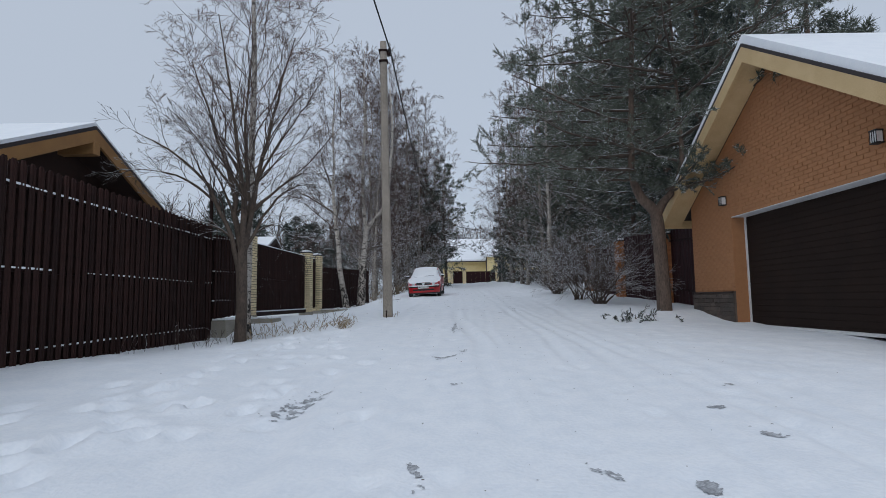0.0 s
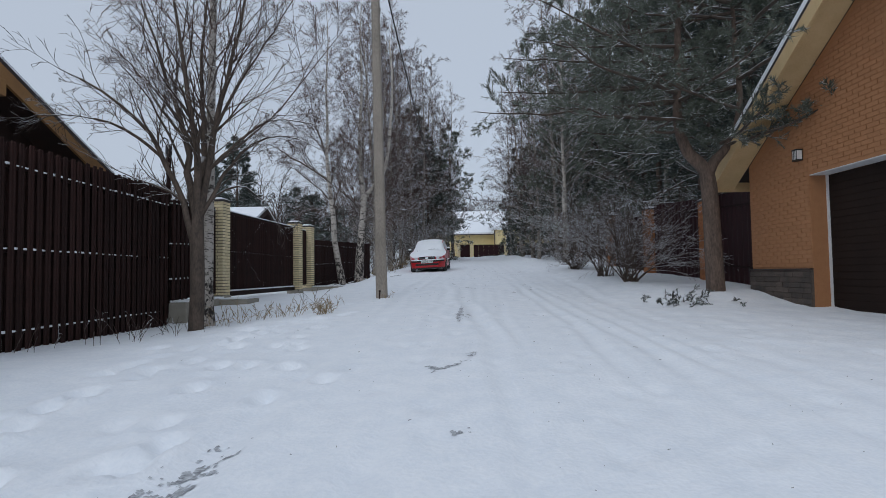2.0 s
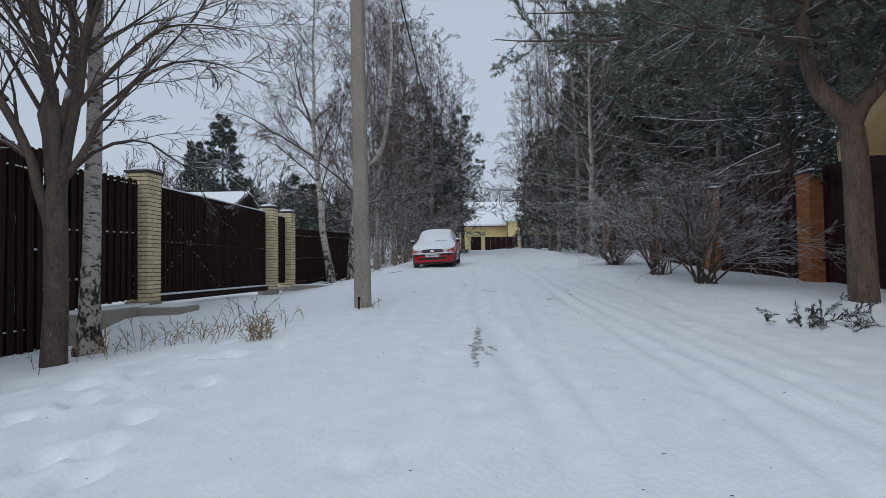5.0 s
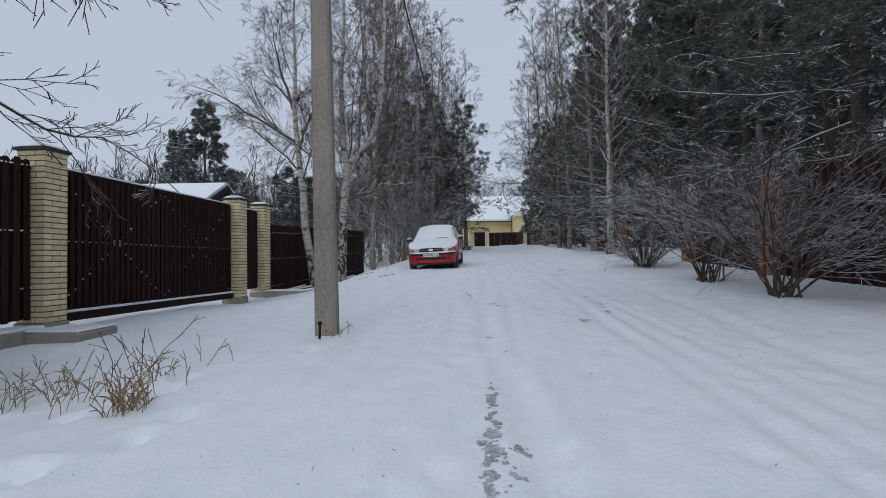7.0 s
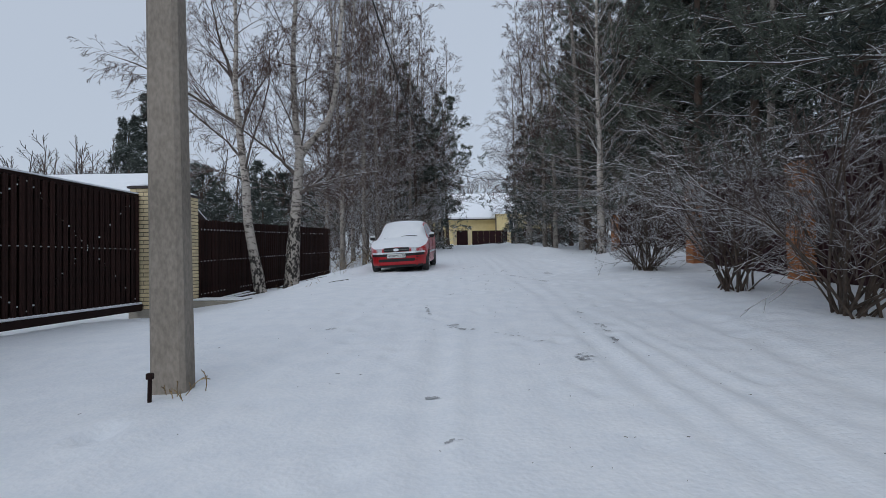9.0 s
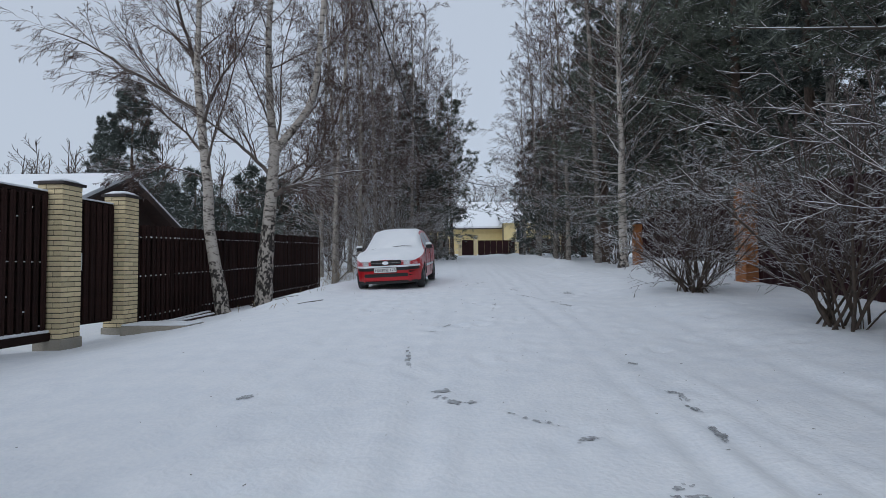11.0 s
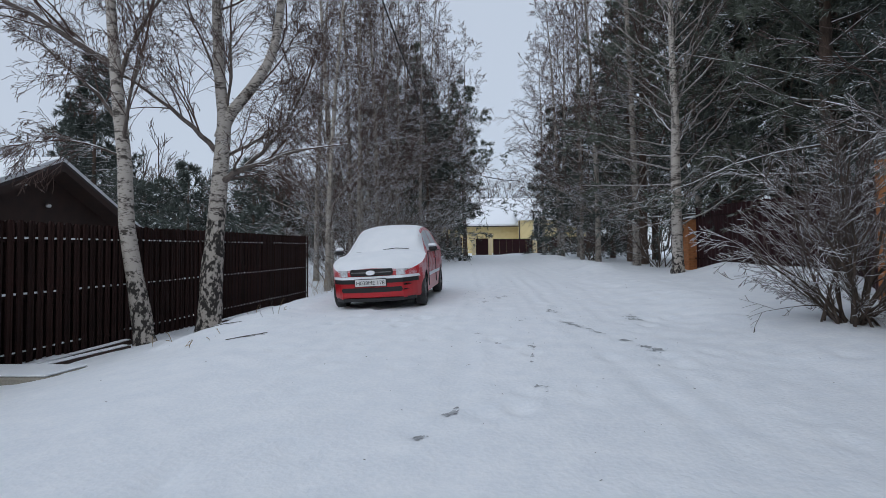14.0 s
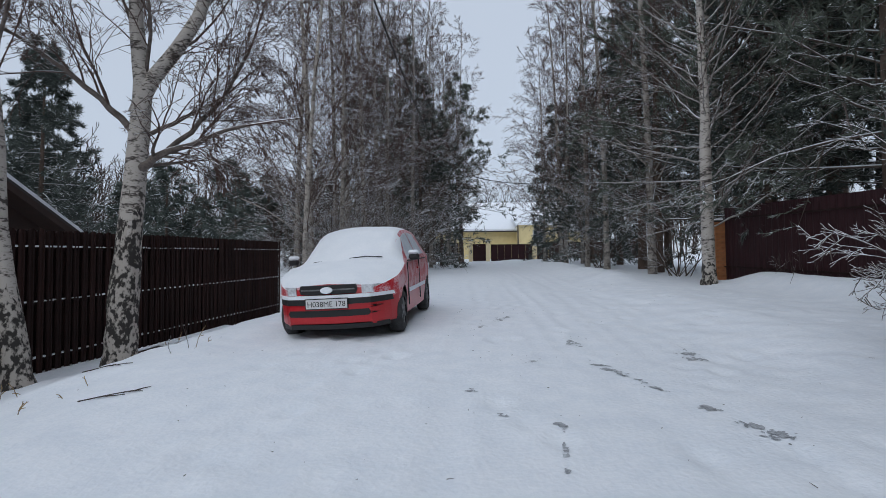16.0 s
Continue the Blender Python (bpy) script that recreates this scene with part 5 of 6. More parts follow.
def parked_car():
    LEN = 3.81
    axle = (0.76, 3.215)

    def top(u):
        return float(np.interp(u, (0, 0.03, 0.1, 0.3, 0.6, 0.95, 1.05, 1.4, 1.75, 2.0, 2.4, 3.0, 3.3, 3.5, 3.65, 3.76, 3.81),
                               (0.68, 0.72, 0.765, 0.83, 0.895, 0.955, 0.995, 1.24, 1.41, 1.465, 1.485, 1.455, 1.41, 1.33, 1.12, 0.95, 0.72)))

    def wid(u):
        a = 0.83 - 0.27 * max(0, (0.6 - u) / 0.6) ** 2.4
        return a - 0.12 * max(0, (u - 3.3) / 0.51) ** 2

    def low(u):
        z = 0.21
        for c in axle:
            if abs(u - c) < 0.335:
                z = max(z, 0.29 + math.sqrt(0.335 ** 2 - (u - c) ** 2))
        return z

    def half(u):
        zt, w, zb = top(u), wid(u), low(u)
        zs = min(zt - 0.015, float(np.interp(u, (0, 0.5, 1.0, 3.8), (0.66, 0.82, 0.92, 0.99))))
        pts = []
        for k in range(6):
            z = zb + (zs - zb) * k / 5
            pts.append((w * (0.945 + 0.055 * math.sin(min(1, max(0, (z - 0.18) / 0.75)) * math.pi * 0.72)), z))
        g = smooth(0.06, 0.3, zt - zs)
        wr = w * 0.73
        for j in range(1, 9):
            hx, hz = w * 0.97 * (1 - j / 8), zs + (zt - zs) * math.sin(j / 8 * math.pi / 2)
            if j <= 4:
                gx, gz = w * 0.975 + (wr - w * 0.975) * j / 4, zs + (zt - 0.05 - zs) * j / 4
            else:
                q = (j - 4) / 4
                gx, gz = wr * (1 - q), zt - 0.05 + 0.05 * math.sin(q * math.pi / 2)
            pts.append((hx + (gx - hx) * g, hz + (gz - hz) * g))
        return pts

    def bow(u, x):
        return u + 0.24 * (x / 0.83) ** 2 * max(0, 1 - u / 0.95)

    us = sorted(set([0, 0.015, 0.03, 0.06, 0.1] + [round(0.05 * i, 3) for i in range(3, 76)] + [3.78, 3.81]))
    c = thing("car", pose(-0.905, 25.2, snow_z(-0.5, 25.6) - 0.055, 3.0, -2.4, -3.4) @ Matrix.Scale(0.935, 4), "small red hatchback parked under fresh snow", "car")
    secs = [half(u) for u in us]
    n = len(secs[0])
    verts, faces = [], []
    for u, s in zip(us, secs):
        verts += [(x, bow(u, x), z) for x, z in s] + [(-x, bow(u, x), z) for x, z in s[-2::-1]]
    m = 2 * n - 1
    for i in range(len(us) - 1):
        for k in range(m - 1):
            faces.append((i * m + k, i * m + k + 1, (i + 1) * m + k + 1, (i + 1) * m + k))
    faces.append(tuple(range(m))[::-1])
    faces.append(tuple(range((len(us) - 1) * m, len(us) * m)))
    me = mesh_of("body", verts, faces, PAINT, True)
    me.materials.append(DUST)
    for p in me.polygons:
        if p.center.z > 0.5 and len(p.vertices) == 4:
            p.material_index = 1
    part("body", me, None, c, "bright red paint dusted with blown snow")
    part("underbody", box(-0.60, 0.36, 0.17, 0.60, 3.5, 0.5), BLACK, c)

    def surf(u, x):
        s = half(u)[5:]
        return float(np.interp(abs(x), [p[0] for p in s[::-1]], [p[1] for p in s[::-1]]))

    # snow over bonnet, windscreen and roof
    rows = []
    uu = [0.03 + 0.061 * i for i in range(57)]
    for u in uu:
        w, wr = wid(u), wid(u) * 0.73
        ws = float(np.interp(u, (0, 0.95, 1.75, 3.45), (w * 1.0, w * 0.99, wr * 1.05, wr * 1.0)))
        row = []
        for j in range(25):
            s = -1 + 2 * j / 24
            edge = 1 - abs(s) ** 5
            end = smooth(0.0, 0.14, u) * smooth(3.46, 3.3, u)
            x = s * ws
            th = 0.003 + (0.032 + 0.014 * noise.noise((x * 3, u * 3, 4)) + 0.006 * noise.noise((x * 14, u * 14, 1))) * edge * end
            if abs(u - 1.03) < 0.05:
                th *= 0.55
            row.append((x, bow(u, x), surf(u, x) + th))
        rows.append(row)
    verts = [v for r in rows for v in r]
    faces = [(i * 25 + j, i * 25 + j + 1, i * 25 + j + 26, i * 25 + j + 25) for i in range(len(rows) - 1) for j in range(24)]
    part("snow_cover", mesh_of("snow_cover", verts, faces, SNOW_CAP, True), None, c, "smooth snow over bonnet, windscreen and roof")
    for x0, x1 in ((-0.52, -0.08), (0.0, 0.48)):
        part("wiper", tube_bm([(x0 + (x1 - x0) * i / 6, 1.06 + 0.02 * i / 6, surf(1.06, x0) + 0.040 - 0.02 * abs(i / 3 - 1)) for i in range(7)], 0.007, 5), BLACK, c)

    # panels that follow the front
    def front_u(x):
        if abs(x) <= wid(0) * 0.96:
            return 0.0
        for i in range(60):
            if wid(i * 0.01) * 0.97 >= abs(x):
                return i * 0.01
        return 0.6

    def strip(name, z0, z1, xa, xb, proud, mat, label="", rows=2, taper=0.0):
        bm = bmesh.new()
        g = []
        for j in range(rows + 1):
            z = z0 + (z1 - z0) * j / rows
            r = []
            for i in range(25):
                x = xa + (xb - xa) * i / 24
                x *= 1 - taper * abs(2 * j / rows - 1)
                r.append(bm.verts.new((x, bow(front_u(x), x) - proud + 0.35 * max(0, 0.47 - z) ** 2, z)))
            g.append(r)
        for j in range(rows):
            for i in range(24):
                bm.faces.new((g[j][i], g[j][i + 1], g[j + 1][i + 1], g[j + 1][i]))
        rr = bmesh.ops.extrude_face_region(bm, geom=list(bm.faces))
        for v in rr["geom"]:
            if isinstance(v, bmesh.types.BMVert):
                v.co.y += proud + 0.03
        bmesh.ops.recalc_face_normals(bm, faces=bm.faces)
        return part(name, bm, mat, c, label)

    strip("bumper", 0.24, 0.55, -0.79, 0.79, 0.03, PAINT, "red front bumper", 6)
    strip("bumper_strip", 0.475, 0.545, -0.80, 0.80, 0.048, BLACK, "black rubber bumper strip")
    strip("bumper_snow", 0.548, 0.592, -0.78, 0.78, 0.050, SNOW_CAP, "snow along the bumper's edge", 3)
    strip("lower_grille", 0.325, 0.405, -0.54, 0.52, 0.036, BLACK, "black lower air intake", 4, 0.045)
    # black strip standing in for the shadow below the red bumper
    strip("under_bumper_shade", 0.165, 0.225, -0.70, 0.70, 0.022, BLACK)
    strip("bumper_scrape", 0.42, 0.45, 0.56, 0.66, 0.034, BLACK, "black scrape on the bumper", 2, 0.1)
    strip("bumper_scrape", 0.345, 0.365, 0.55, 0.62, 0.034, BLACK, "black scrape on the bumper", 2, 0.1)
    strip("grille", 0.605, 0.715, -0.37, 0.37, 0.024, BLACK, "black grille", 4, 0.06)
    strip("grille_bar", 0.65, 0.668, -0.34, 0.34, 0.032, TRIM, "dull chrome grille bar", 2)
    bm = tube_bm([(0, -0.062, 0), (0, -0.012, 0)], 0.05, 20)
    for v in bm.verts:
        v.co.x *= 1.5
        v.co.z = v.co.z * 0.8 + 0.655
    part("badge", bm, SNOW_CAP, c, "oval badge caked with snow")
    for q in (-1, 1):
        a, b = sorted((q * 0.42, q * 0.74))
        strip("headlamp", 0.597, 0.70, a, b, 0.014, LENS, "clear headlamp half under snow", 4, 0.0)
    pl = part("number_plate", box(-0.26, -0.075, 0.435, 0.26, -0.060, 0.547, 0.002), WHITE, c, "white number plate")
    part("plate_rim", box(-0.27, -0.066, 0.425, 0.27, -0.046, 0.557), BLACK, c)
    cu = bpy.data.curves.new("plate_text", "FONT")
    cu.body, cu.size, cu.align_x, cu.extrude = "H038ME 178", 0.092, "CENTER", 0.001
    tmp = bpy.data.objects.new("plate_text", cu)
    scene.collection.objects.link(tmp)
    dep = bpy.context.evaluated_depsgraph_get()
    tm = bpy.data.meshes.new_from_object(tmp.evaluated_get(dep))
    bpy.data.objects.remove(tmp)
    tm.materials.clear()
    tm.materials.append(BLACK)
    tx = put("plate_text", tm, pl, pose(0, -0.0765, 0.458, 90, 0, 0))
    # side windows, mirrors, trim
    for s in (-1, 1):
        for ua, ub, lean in ((1.30, 2.18, 0.5), (2.26, 3.05, 0.0)):
            verts, faces = [], []
            for i in range(7):
                for k in range(6):
                    q = 0.12 + 0.76 * k / 5
                    a0 = ua + lean * q
                    b0 = ub - (0.25 * q if ub > 3 else 0)
                    u = a0 + (b0 - a0) * i / 6
                    h = half(u)
                    f = 5 + q * 4
                    j = int(f)
                    x = h[j][0] + (h[j + 1][0] - h[j][0]) * (f - j)
                    z = h[j][1] + (h[j + 1][1] - h[j][1]) * (f - j)
                    verts.append((s * (x + 0.006), bow(u, x), z + 0.002))
            for i in range(6):
                for k in range(5):
                    q = (i * 6 + k, i * 6 + k + 1, i * 6 + k + 7, i * 6 + k + 6)
                    faces.append(q if s < 0 else q[::-1])
            part("side_window", mesh_of("side_window", verts, faces, FROST, True), None, c, "frosted side window")
        mir = part("mirror", box(s * 0.83, 1.25, 0.955, s * 0.985, 1.34, 1.045, 0.028), BLACK, c, "black door mirror")
        part("mirror_snow", box(s * 0.825, 1.245, 1.03, s * 0.98, 1.345, 1.095, 0.028), SNOW_CAP, mir, "snow on the mirror")
        part("side_trim", box(s * 0.832, 1.15, 0.50, s * 0.845, 2.75, 0.56, 0.004), SNOW_CAP, c, "snow-caught side rubbing strip")
        for u0, u1, z0, z1 in ((1.12, 1.135, 0.32, 0.93), (2.22, 2.235, 0.32, 0.96)):
            part("door_seam", box(s * 0.822, u0, z0, s * 0.838, u1, z1), BLACK, c, "dark gap round the door")
        part("waist_trim", box(s * 0.812, 1.2, 0.935, s * 0.832, 3.0, 0.955, 0.003), BLACK, c, "black trim under the side windows")
        part("door_handle", box(s * 0.82, 2.0, 0.80, s * 0.85, 2.15, 0.825, 0.005), PAINT, c)
        for u in axle:
            w = part("wheel", tube_bm([(s * 0.66, u, 0.29), (s * 0.80, u, 0.29)], 0.17, 20), BLACK, c, "steel wheel in a winter tyre")
            bm = bmesh.new()
            prof = [(0.63, 0.185), (0.63, 0.26), (0.65, 0.288), (0.79, 0.288), (0.815, 0.26), (0.815, 0.185)]
            ring = []
            for a in range(28):
                ca, sa = math.cos(a * math.tau / 28), math.sin(a * math.tau / 28)
                ring.append([bm.verts.new((s * x, u + r * ca, 0.29 + r * sa)) for x, r in prof])
            for a in range(28):
                for k in range(5):
                    q = (ring[a][k], ring[a][k + 1], ring[(a + 1) % 28][k + 1], ring[(a + 1) % 28][k])
                    bm.faces.new(q)
            bmesh.ops.recalc_face_normals(bm, faces=bm.faces)
            part("tyre", bm, RUBBER, w, "black winter tyre", True)
            bm = bmesh.new()
            for k in range(6):
                mm = pose(s * 0.803, u, 0.29, k * 60, 0, 0)
                bmesh.ops.create_cube(bm, size=1, matrix=mm @ pose(0, 0, 0.1) @ Matrix.Diagonal((0.012, 0.05, 0.15, 1)))
            part("rim", bm, TRIM, w, "grey snow-flecked wheel trim")


parked_car()


# ---- small growth and bare patches ----
def weeds(x, y, n, h, seed, label, spread=0.35, mat=GRASS, name="dry_weeds"):
    rng = np.random.default_rng(seed)
    t = thing(name, (x, y, snow_z(x, y)), label, "weeds", "verge weeds", "stuff")
    segs = []
    for i in range(int(n * 1.15)):
        px, py = rng.normal() * spread, rng.normal() * spread
        p = np.array([px, py, snow_z(x + px, y + py) - snow_z(x, y) - 0.02])
        a, e = rng.uniform(0, 6.28), rng.uniform(0.85, 1.5)
        d = np.array([math.cos(a) * math.cos(e), math.sin(a) * math.cos(e), math.sin(e)])
        grow(segs, p, d, h * rng.uniform(0.5, 1.2), 0.0035, 0, rng, ((2, 0.45, 0.4, -0.07, 6), (0, 0, 0, -0.12, 4)))
    part("stalks", segments_mesh("stalks", segs, 3, mat), None, t)


for i, (x, y, n, h, s) in enumerate(((-2.22, 12.12, 34, 0.30, 0.07), (-2.75, 12.7, 16, 0.42, 0.28), (-3.35, 12.8, 16, 0.38, 0.32), (-2.5, 13.35, 8, 0.4, 0.3), (-4.05, 12.4, 14, 0.5, 0.25), (-3.6, 13.0, 12, 0.4, 0.3),
                                    (-1.42, 14.6, 8, 0.2, 0.1), (-2.7, 23.1, 4, 0.12, 0.2), (-2.2, 24.8, 2, 0.22, 0.1), (-3.2, 23.7, 3, 0.15, 0.2), (-3.3, 25.6, 3, 0.15, 0.15),
                                    (-4.3, 35.5, 40, 0.9, 0.7), (-3.0, 36.5, 40, 0.8, 0.7), (-2.4, 39.5, 30, 0.7, 0.7))):
    weeds(x, y, n, h, 200 + i, "dry straw-coloured weed stalks poking through the snow", s)
for i, (x, y, n, h, s) in enumerate(((-4.5, 10.1, 12, 0.45, 0.35), (-5.2, 9.4, 6, 0.4, 0.3), (-4.4, 11.1, 8, 0.4, 0.25), (-2.6, 12.9, 5, 0.75, 0.35), (8.0, 30.4, 20, 0.45, 0.6), (5.6, 25.6, 6, 0.6, 0.25), (-2.3, 24.7, 2, 0.28, 0.1))):
    weeds(x, y, n, h, 240 + i, "thin dark bare sprigs standing in the snow", s, TWIG, "bare_sprigs")


def juniper():
    rng = np.random.default_rng(91)
    x, y = 4.3, 12.5
    t = thing("low_juniper", (x, y, snow_z(x, y)), "low dark juniper sprays half buried in snow under the pine", "shrub")
    segs, roots, ways = [], [], []
    for i in range(26):
        p = np.array([rng.normal() * 0.45, rng.normal() * 0.25, -0.02])
        p[2] = snow_z(x + p[0], y + p[1]) - snow_z(x, y) - 0.01
        a, e = rng.uniform(0, 6.28), rng.uniform(0.1, 0.6)
        grow(segs, p, np.array([math.cos(a) * math.cos(e), math.sin(a) * math.cos(e), math.sin(e)]), rng.uniform(0.15, 0.35), 0.008, 0, rng, ((5, 0.5, 0.7, 0.0, 3), (0, 0, 0, 0, 2)))
    for s in segs:
        a0, b0 = np.array(s[0:3]), np.array(s[4:7])
        for q in range(5):
            w = (b0 - a0) / np.linalg.norm(b0 - a0) + rng.normal(size=3) * 0.5
            roots.append(a0 + (b0 - a0) * rng.uniform())
            ways.append(w / np.linalg.norm(w))
    tagged(part("stem_mass", segments_mesh("stem_mass", segs, 3, TWIG), None, t), kind="stuff")
    tagged(part("needle_mass", blades_mesh("needle_mass", np.array(roots), np.array(ways), 0.05, 0.016, NEEDLE_D, rng), None, t), kind="stuff")


juniper()


def bare_patch(x, y, length, width, turn, seed, fill=0.6):
    """Worn spots where the snow is scraped down to grey ice: ragged islets lying in the ruts."""
    rng = np.random.default_rng(seed)
    verts, faces = [], []
    ca, sa = math.cos(turn), math.sin(turn)
    nx, ny = max(3, int(length / 0.014)), max(3, int(width / 0.014))
    ids = {}

    def vid(i, j):
        if (i, j) not in ids:
            u, v = (i / nx - 0.5) * length, (j / ny - 0.5) * width
            u += 0.011 * noise.noise((i * 0.73, j * 0.73, seed))
            v += 0.011 * noise.noise((i * 0.73, j * 0.73, seed + 50))
            wx, wy = x + u * ca - v * sa, y + u * sa + v * ca
            ids[(i, j)] = len(verts)
            verts.append((wx - x, wy - y, snow_z(wx, wy) + 0.005))
        return ids[(i, j)]

    for i in range(nx):
        for j in range(ny):
            u, v = (i + 0.5) / nx * 2 - 1, (j + 0.5) / ny * 2 - 1
            d = 1 - (abs(u) ** 2.5 + abs(v) ** 2)
            k = noise.noise(((i * 0.014) * 9, (j * 0.014) * 14, seed * 3.1)) * 0.6 + noise.noise((i * 0.014 * 26, j * 0.014 * 40, seed)) * 0.5
            if d > 0.05 and k + d * 0.55 > 1.0 - fill:
                faces.append((vid(i, j), vid(i + 1, j), vid(i + 1, j + 1), vid(i, j + 1)))
    if faces:
        t = thing("bare_ice_patch", (x, y, 0), "ragged grey patch of bare ice worn through the snow", "ice patch", "bare patches", "stuff")
        part("ice", mesh_of("ice", verts, faces, SLUSH), None, t)


def patches():
    # the first stretch of the lane
    for i, (x, y, a, b, turn) in enumerate((
            (-1.28, 4.94, 1.43, 0.3, 1.45), (-0.16, 3.16, 0.55, 0.14, -1.47), (0.89, 3.16, 0.37, 0.12, -1.1), (1.37, 2.97, 0.27, 0.1, -1.5), (2.27, 4.62, 0.23, 0.14, 0.47),
            (2.8, 5.52, 0.15, 0.1, 0.75), (0.07, 7.51, 0.84, 0.1, 0.98), (0.11, 5.64, 0.42, 0.12, 1.38), (0.19, 10.83, 0.72, 0.1, 1.55), (2.25, 3.81, 0.23, 0.12, -1.07),
            (0.21, 11.45, 1.6, 0.13, 1.5), (0.28, 8.05, 0.41, 0.16, 1.21), (-0.12, 7.42, 0.22, 0.14, -0.61),
    )):
        bare_patch(x, y, a * 1.15, b * 1.2, turn, 300 + i, 0.44 if a > 0.3 else 0.58)
    # the second stretch of the lane
    for i, (x, y, a, b, turn) in enumerate((
            (0.26, 12.35, 0.86, 0.1, -1.6), (0.22, 11.22, 0.72, 0.2, -1.46), (0.39, 11.41, 0.21, 0.1, 1.11), (1.6, 15.55, 0.16, 0.33, -0.05), (0.35, 14.51, 0.1, 0.1, 0),
            (0.55, 17.01, 0.25, 0.1, -0.81), (0.47, 13.7, 0.1, 0.05, 0), (0.5, 17.24, 0.16, 0.14, 0.2), (0.68, 16.96, 0.13, 0.1, 0.74), (1.1, 16.58, 0.47, 0.12, -0.71),
            (1.33, 16.28, 0.1, 0.14, -0.85), (2.18, 17.02, 0.63, 0.12, -1.55), (2.12, 16.4, 0.32, 0.1, -1.56), (-0.87, 17.09, 0.15, 0.12, -0.19), (0.16, 18.4, 1.1, 0.06, 1.67),
            (2.19, 18.17, 0.1, 0.08, -0.31),
    )):
        bare_patch(x, y, a * 1.15, b * 1.2, turn, 340 + i, 0.44 if a > 0.3 else 0.58)
    # the last stretch of the lane
    for i, (x, y, a, b, turn) in enumerate((
            (1.85, 25.02, 0.58, 0.2, -1.44), (1.94, 23.72, 0.95, 0.14, -1.32), (2.14, 23.02, 0.33, 0.1, -1.14), (2.27, 22.6, 0.15, 0.14, -1.26), (2.37, 22.27, 0.17, 0.12, -1.3),
            (2.43, 22.09, 0.26, 0.2, -1.09), (2.86, 24.39, 0.67, 0.34, -1.45), (0.82, 26.1, 0.52, 0.2, 1.26), (1.17, 26.95, 0.7, 0.2, 1.15), (0.72, 23.06, 0.1, 0.12, 0),
            (0.89, 22.44, 0.1, 0.1, -0.57), (1.24, 22.22, 0.1, 0.12, 0), (1.28, 24.1, 0.18, 0.16, 0.41), (1.2, 21.83, 0.61, 0.05, -1.73), (-0.29, 21.67, 0.1, 0.06, 0.75),
            (0.35, 19.76, 0.23, 0.1, 0.81), (0.51, 20.21, 0.3, 0.1, -1.97), (1.15, 20.76, 0.15, 0.16, 0.8),
    )):
        bare_patch(x, y, a * 1.15, b * 1.2, turn, 380 + i, 0.44 if a > 0.3 else 0.58)


patches()


def litter():
    """Twig ends, seeds and crumbs of bark lying on the snow."""
    rng = np.random.default_rng(77)
    t = thing("snow_litter", (0, 0, 0), "scattered dark twig ends and seeds on the snow", "litter", kind="stuff")
    segs = []
    for i in range(420):
        x, y = rng.normal() * 1.9 + 0.8, rng.uniform(2.5, 34)
        a, ln = rng.uniform(0, 6.28), rng.uniform(0.005, 0.022) * (2.2 if rng.uniform() < 0.06 else 1)
        x2, y2 = x + math.cos(a) * ln, y + math.sin(a) * ln
        segs.append((x, y, snow_z(x, y) + 0.003, 0.002, x2, y2, snow_z(x2, y2) + 0.006, 0.0015))
    part("crumbs", segments_mesh("crumbs", segs, 3, LITTER), None, t)
    for x, y, seed in ((-2.75, 24.0, 5), (-1.95, 22.85, 6)):
        rng = np.random.default_rng(seed)
        f = thing("fallen_branch", (x, y, snow_z(x, y)), "thin dark fallen branch lying on the snow", "branch")
        segs = []
        grow(segs, np.array([-0.25, 0.0, 0.012]), np.array([1.0, 0.15, 0.02]), 0.42, 0.005, 0, rng, ((5, 0.5, 0.5, 0.0, 5), (0, 0, 0, 0, 3)))
        segs = [(s[0], s[1], snow_z(x + s[0], y + s[1]) - snow_z(x, y) + 0.012, s[3], s[4], s[5], snow_z(x + s[4], y + s[5]) - snow_z(x, y) + 0.012, s[7]) for s in segs]
        part("stick", segments_mesh("stick", segs, 4, LITTER), None, f)


LITTER = material("dark_twig_litter", (0.06, 0.045, 0.036), (0.03, 0.024, 0.02), 0.9, 6, 40, 0.0)
litter()


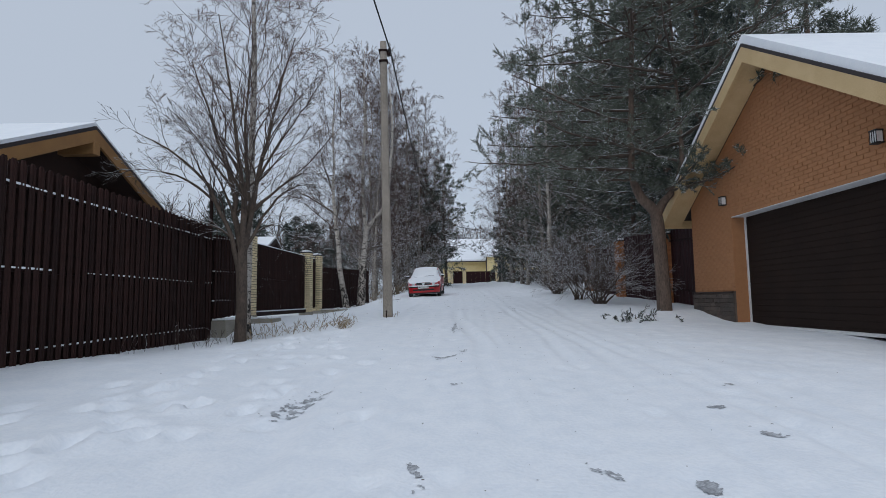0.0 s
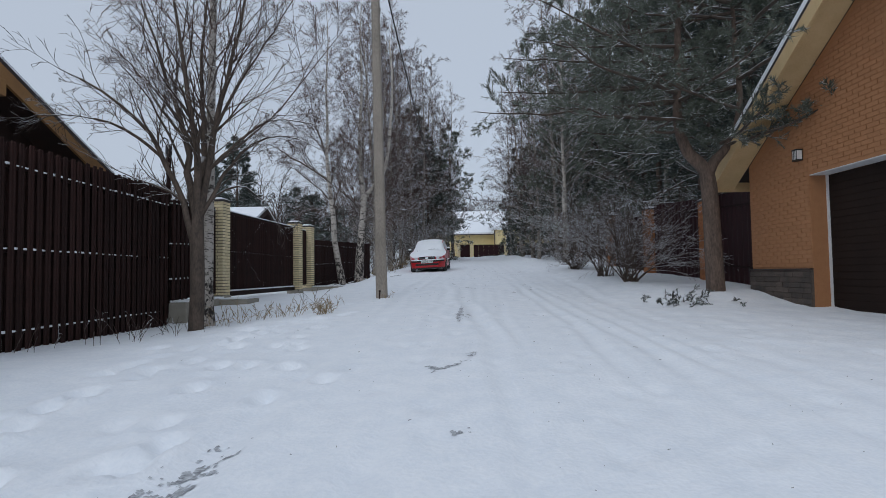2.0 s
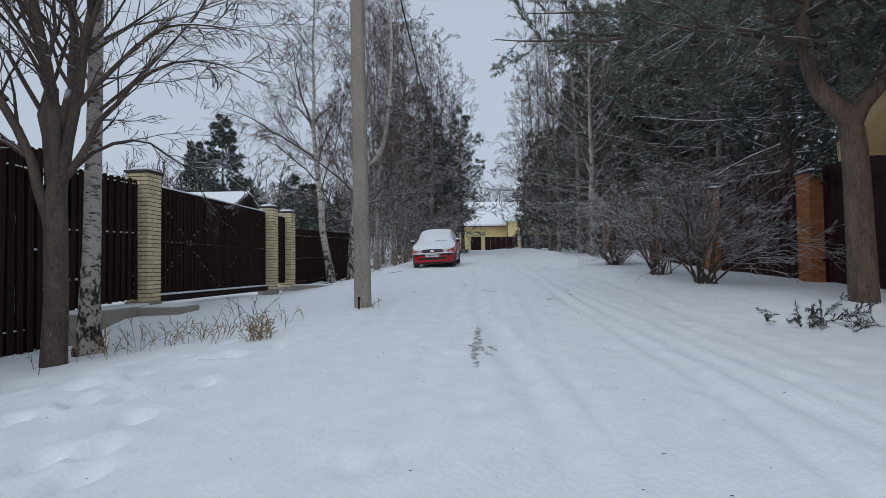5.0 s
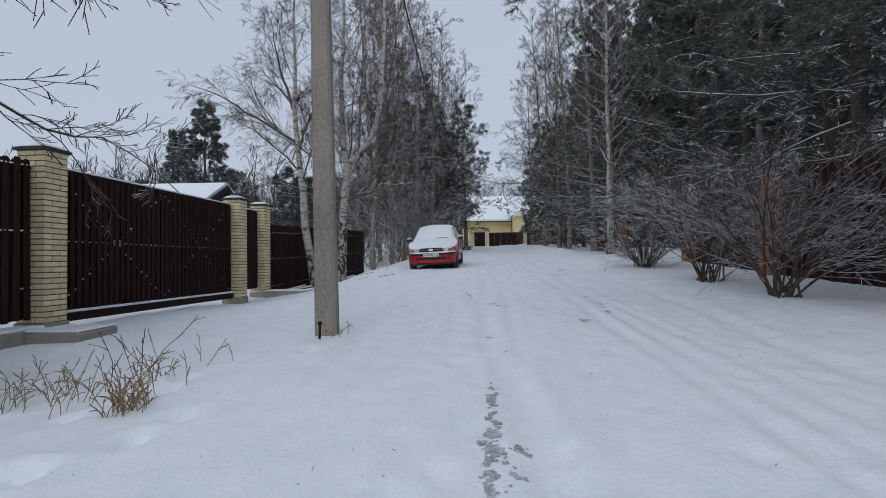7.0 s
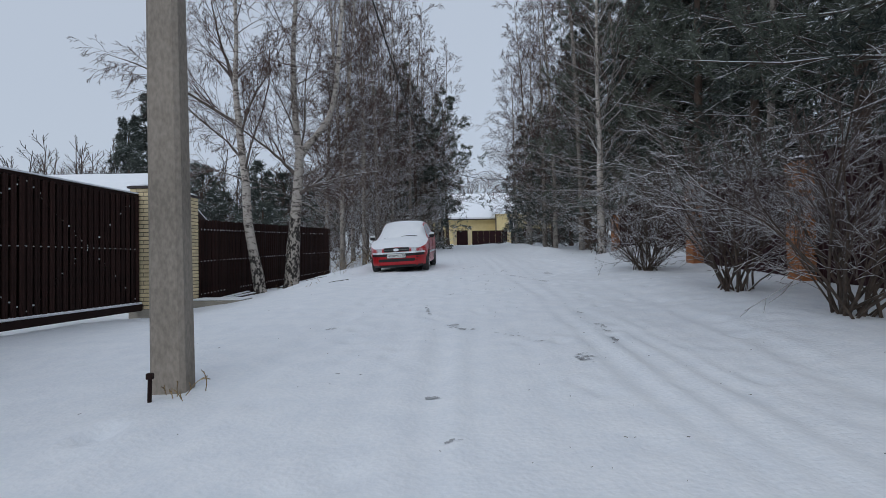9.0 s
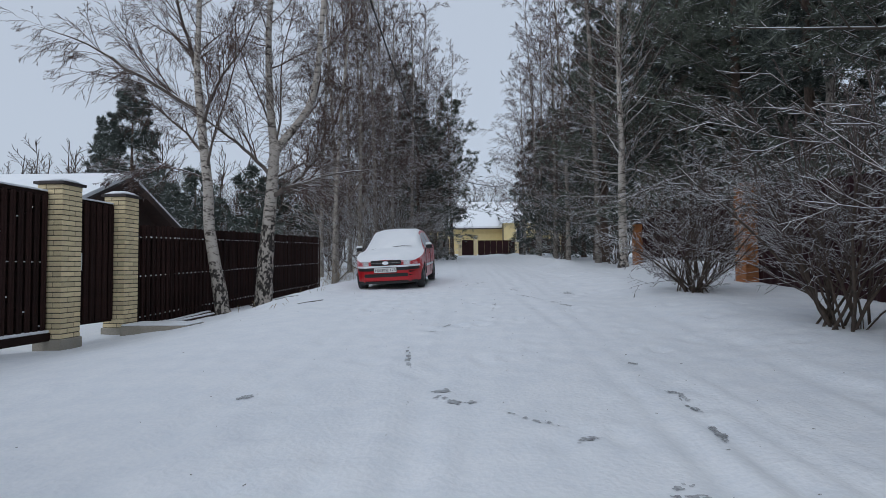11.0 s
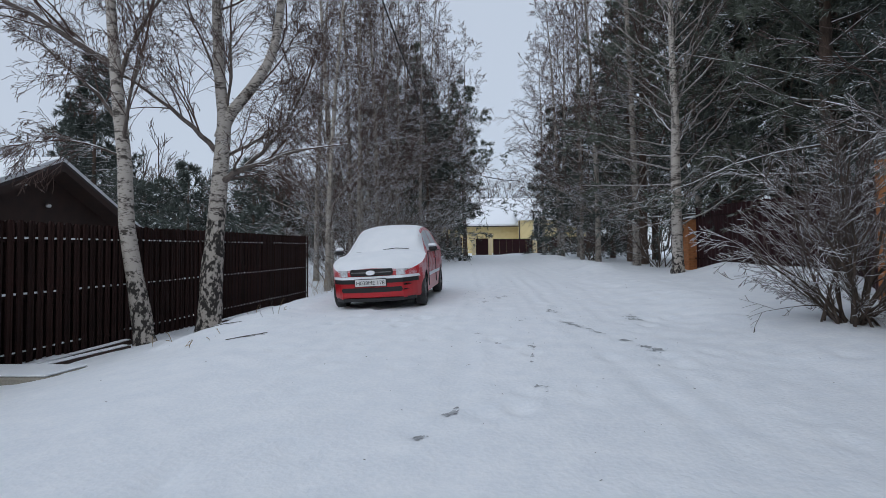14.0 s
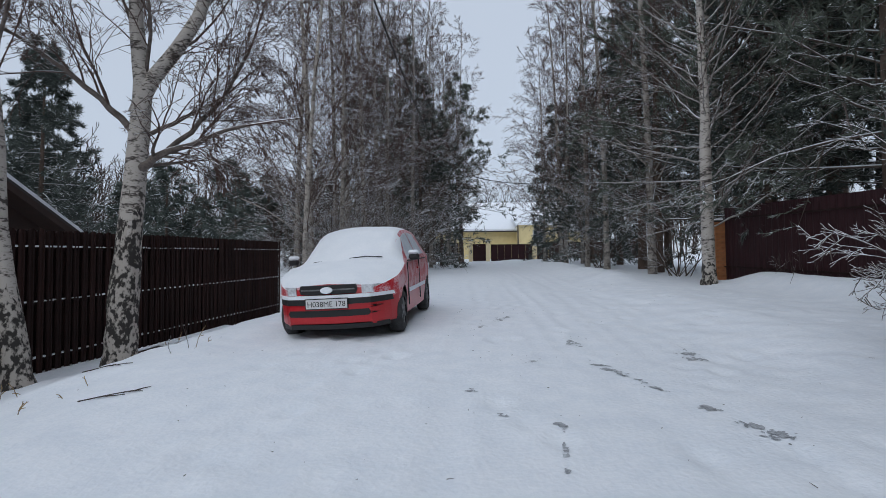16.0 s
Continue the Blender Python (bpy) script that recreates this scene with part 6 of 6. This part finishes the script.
# ---- bricks of the garage front ----
def garage_bricks():
    h, top, y0, y1, d0, d1, zd = GARAGE
    bw, bh = 0.25, 0.076
    one = box_mesh("brick", ORANGE, 0.03, bw - 0.009, bh - 0.009, 0.002)
    halfb = box_mesh("brick", ORANGE, 0.03, bw / 2 - 0.009, bh - 0.009, 0.002)
    spots = []
    r = 0
    z = 0.30
    while z < 5.75:
        y = y1 - (bw / 2 if r % 2 else 0)
        row = [(y1 - bw / 4, bw / 2)] if r % 2 else []
        while y - bw > y0 - 0.01:
            row.append((y - bw / 2, bw))
            y -= bw
        for yc, w in row:
            a, b = yc - w / 2, yc + w / 2
            if z + bh > top(a) - 0.02 or z + bh > top(b) - 0.02:
                continue
            if z < zd and a < d1 - 0.02 and b > d0 + 0.02:
                if b > d1 + 0.06:
                    a = d1
                elif a < d0 - 0.06:
                    b = d0
                else:
                    continue
            if z < 1.25 and (a > d1 - 0.1 or b < d0 + 0.1):
                continue
            spots.append((a, b, z))
        z += bh
        r += 1
    near, rest = [], []
    for s in spots:
        (near if s[0] > 11.95 and 1.2 < s[2] < 3.6 else rest).append(s)
    near, rest = near[:300], rest + near[300:]
    for a, b, z in near:
        ob = put("brick", one, h, pose(GF + 0.015, (a + b) / 2, z + bh / 2) @ Matrix.Diagonal((1, (b - a) / bw, 1, 1)))
    verts, faces = [], []
    for a, b, z in rest:
        n = len(verts)
        x, x2, e, g = GF, GF + 0.02, 0.0045, 0.003
        verts += [(x, a + e + g, z + e + g), (x, b - e - g, z + e + g), (x, b - e - g, z + bh - e - g), (x, a + e + g, z + bh - e - g),
                  (x2, a + e, z + e), (x2, b - e, z + e), (x2, b - e, z + bh - e), (x2, a + e, z + bh - e)]
        faces += [(n + 3, n + 2, n + 1, n), (n, n + 1, n + 5, n + 4), (n + 1, n + 2, n + 6, n + 5), (n + 2, n + 3, n + 7, n + 6), (n + 3, n, n + 4, n + 7)]
    tagged(part("brickwork", mesh_of("brickwork", verts, faces, ORANGE_J), None, h), kind="stuff")


garage_bricks()


# ---- the plan in metres ----
for ob in list(scene.collection.all_objects):
    if ob.parent is None and ob.type in ("MESH", "EMPTY"):
        ob.matrix_basis = Matrix.Scale(UNIT, 4) @ ob.matrix_basis
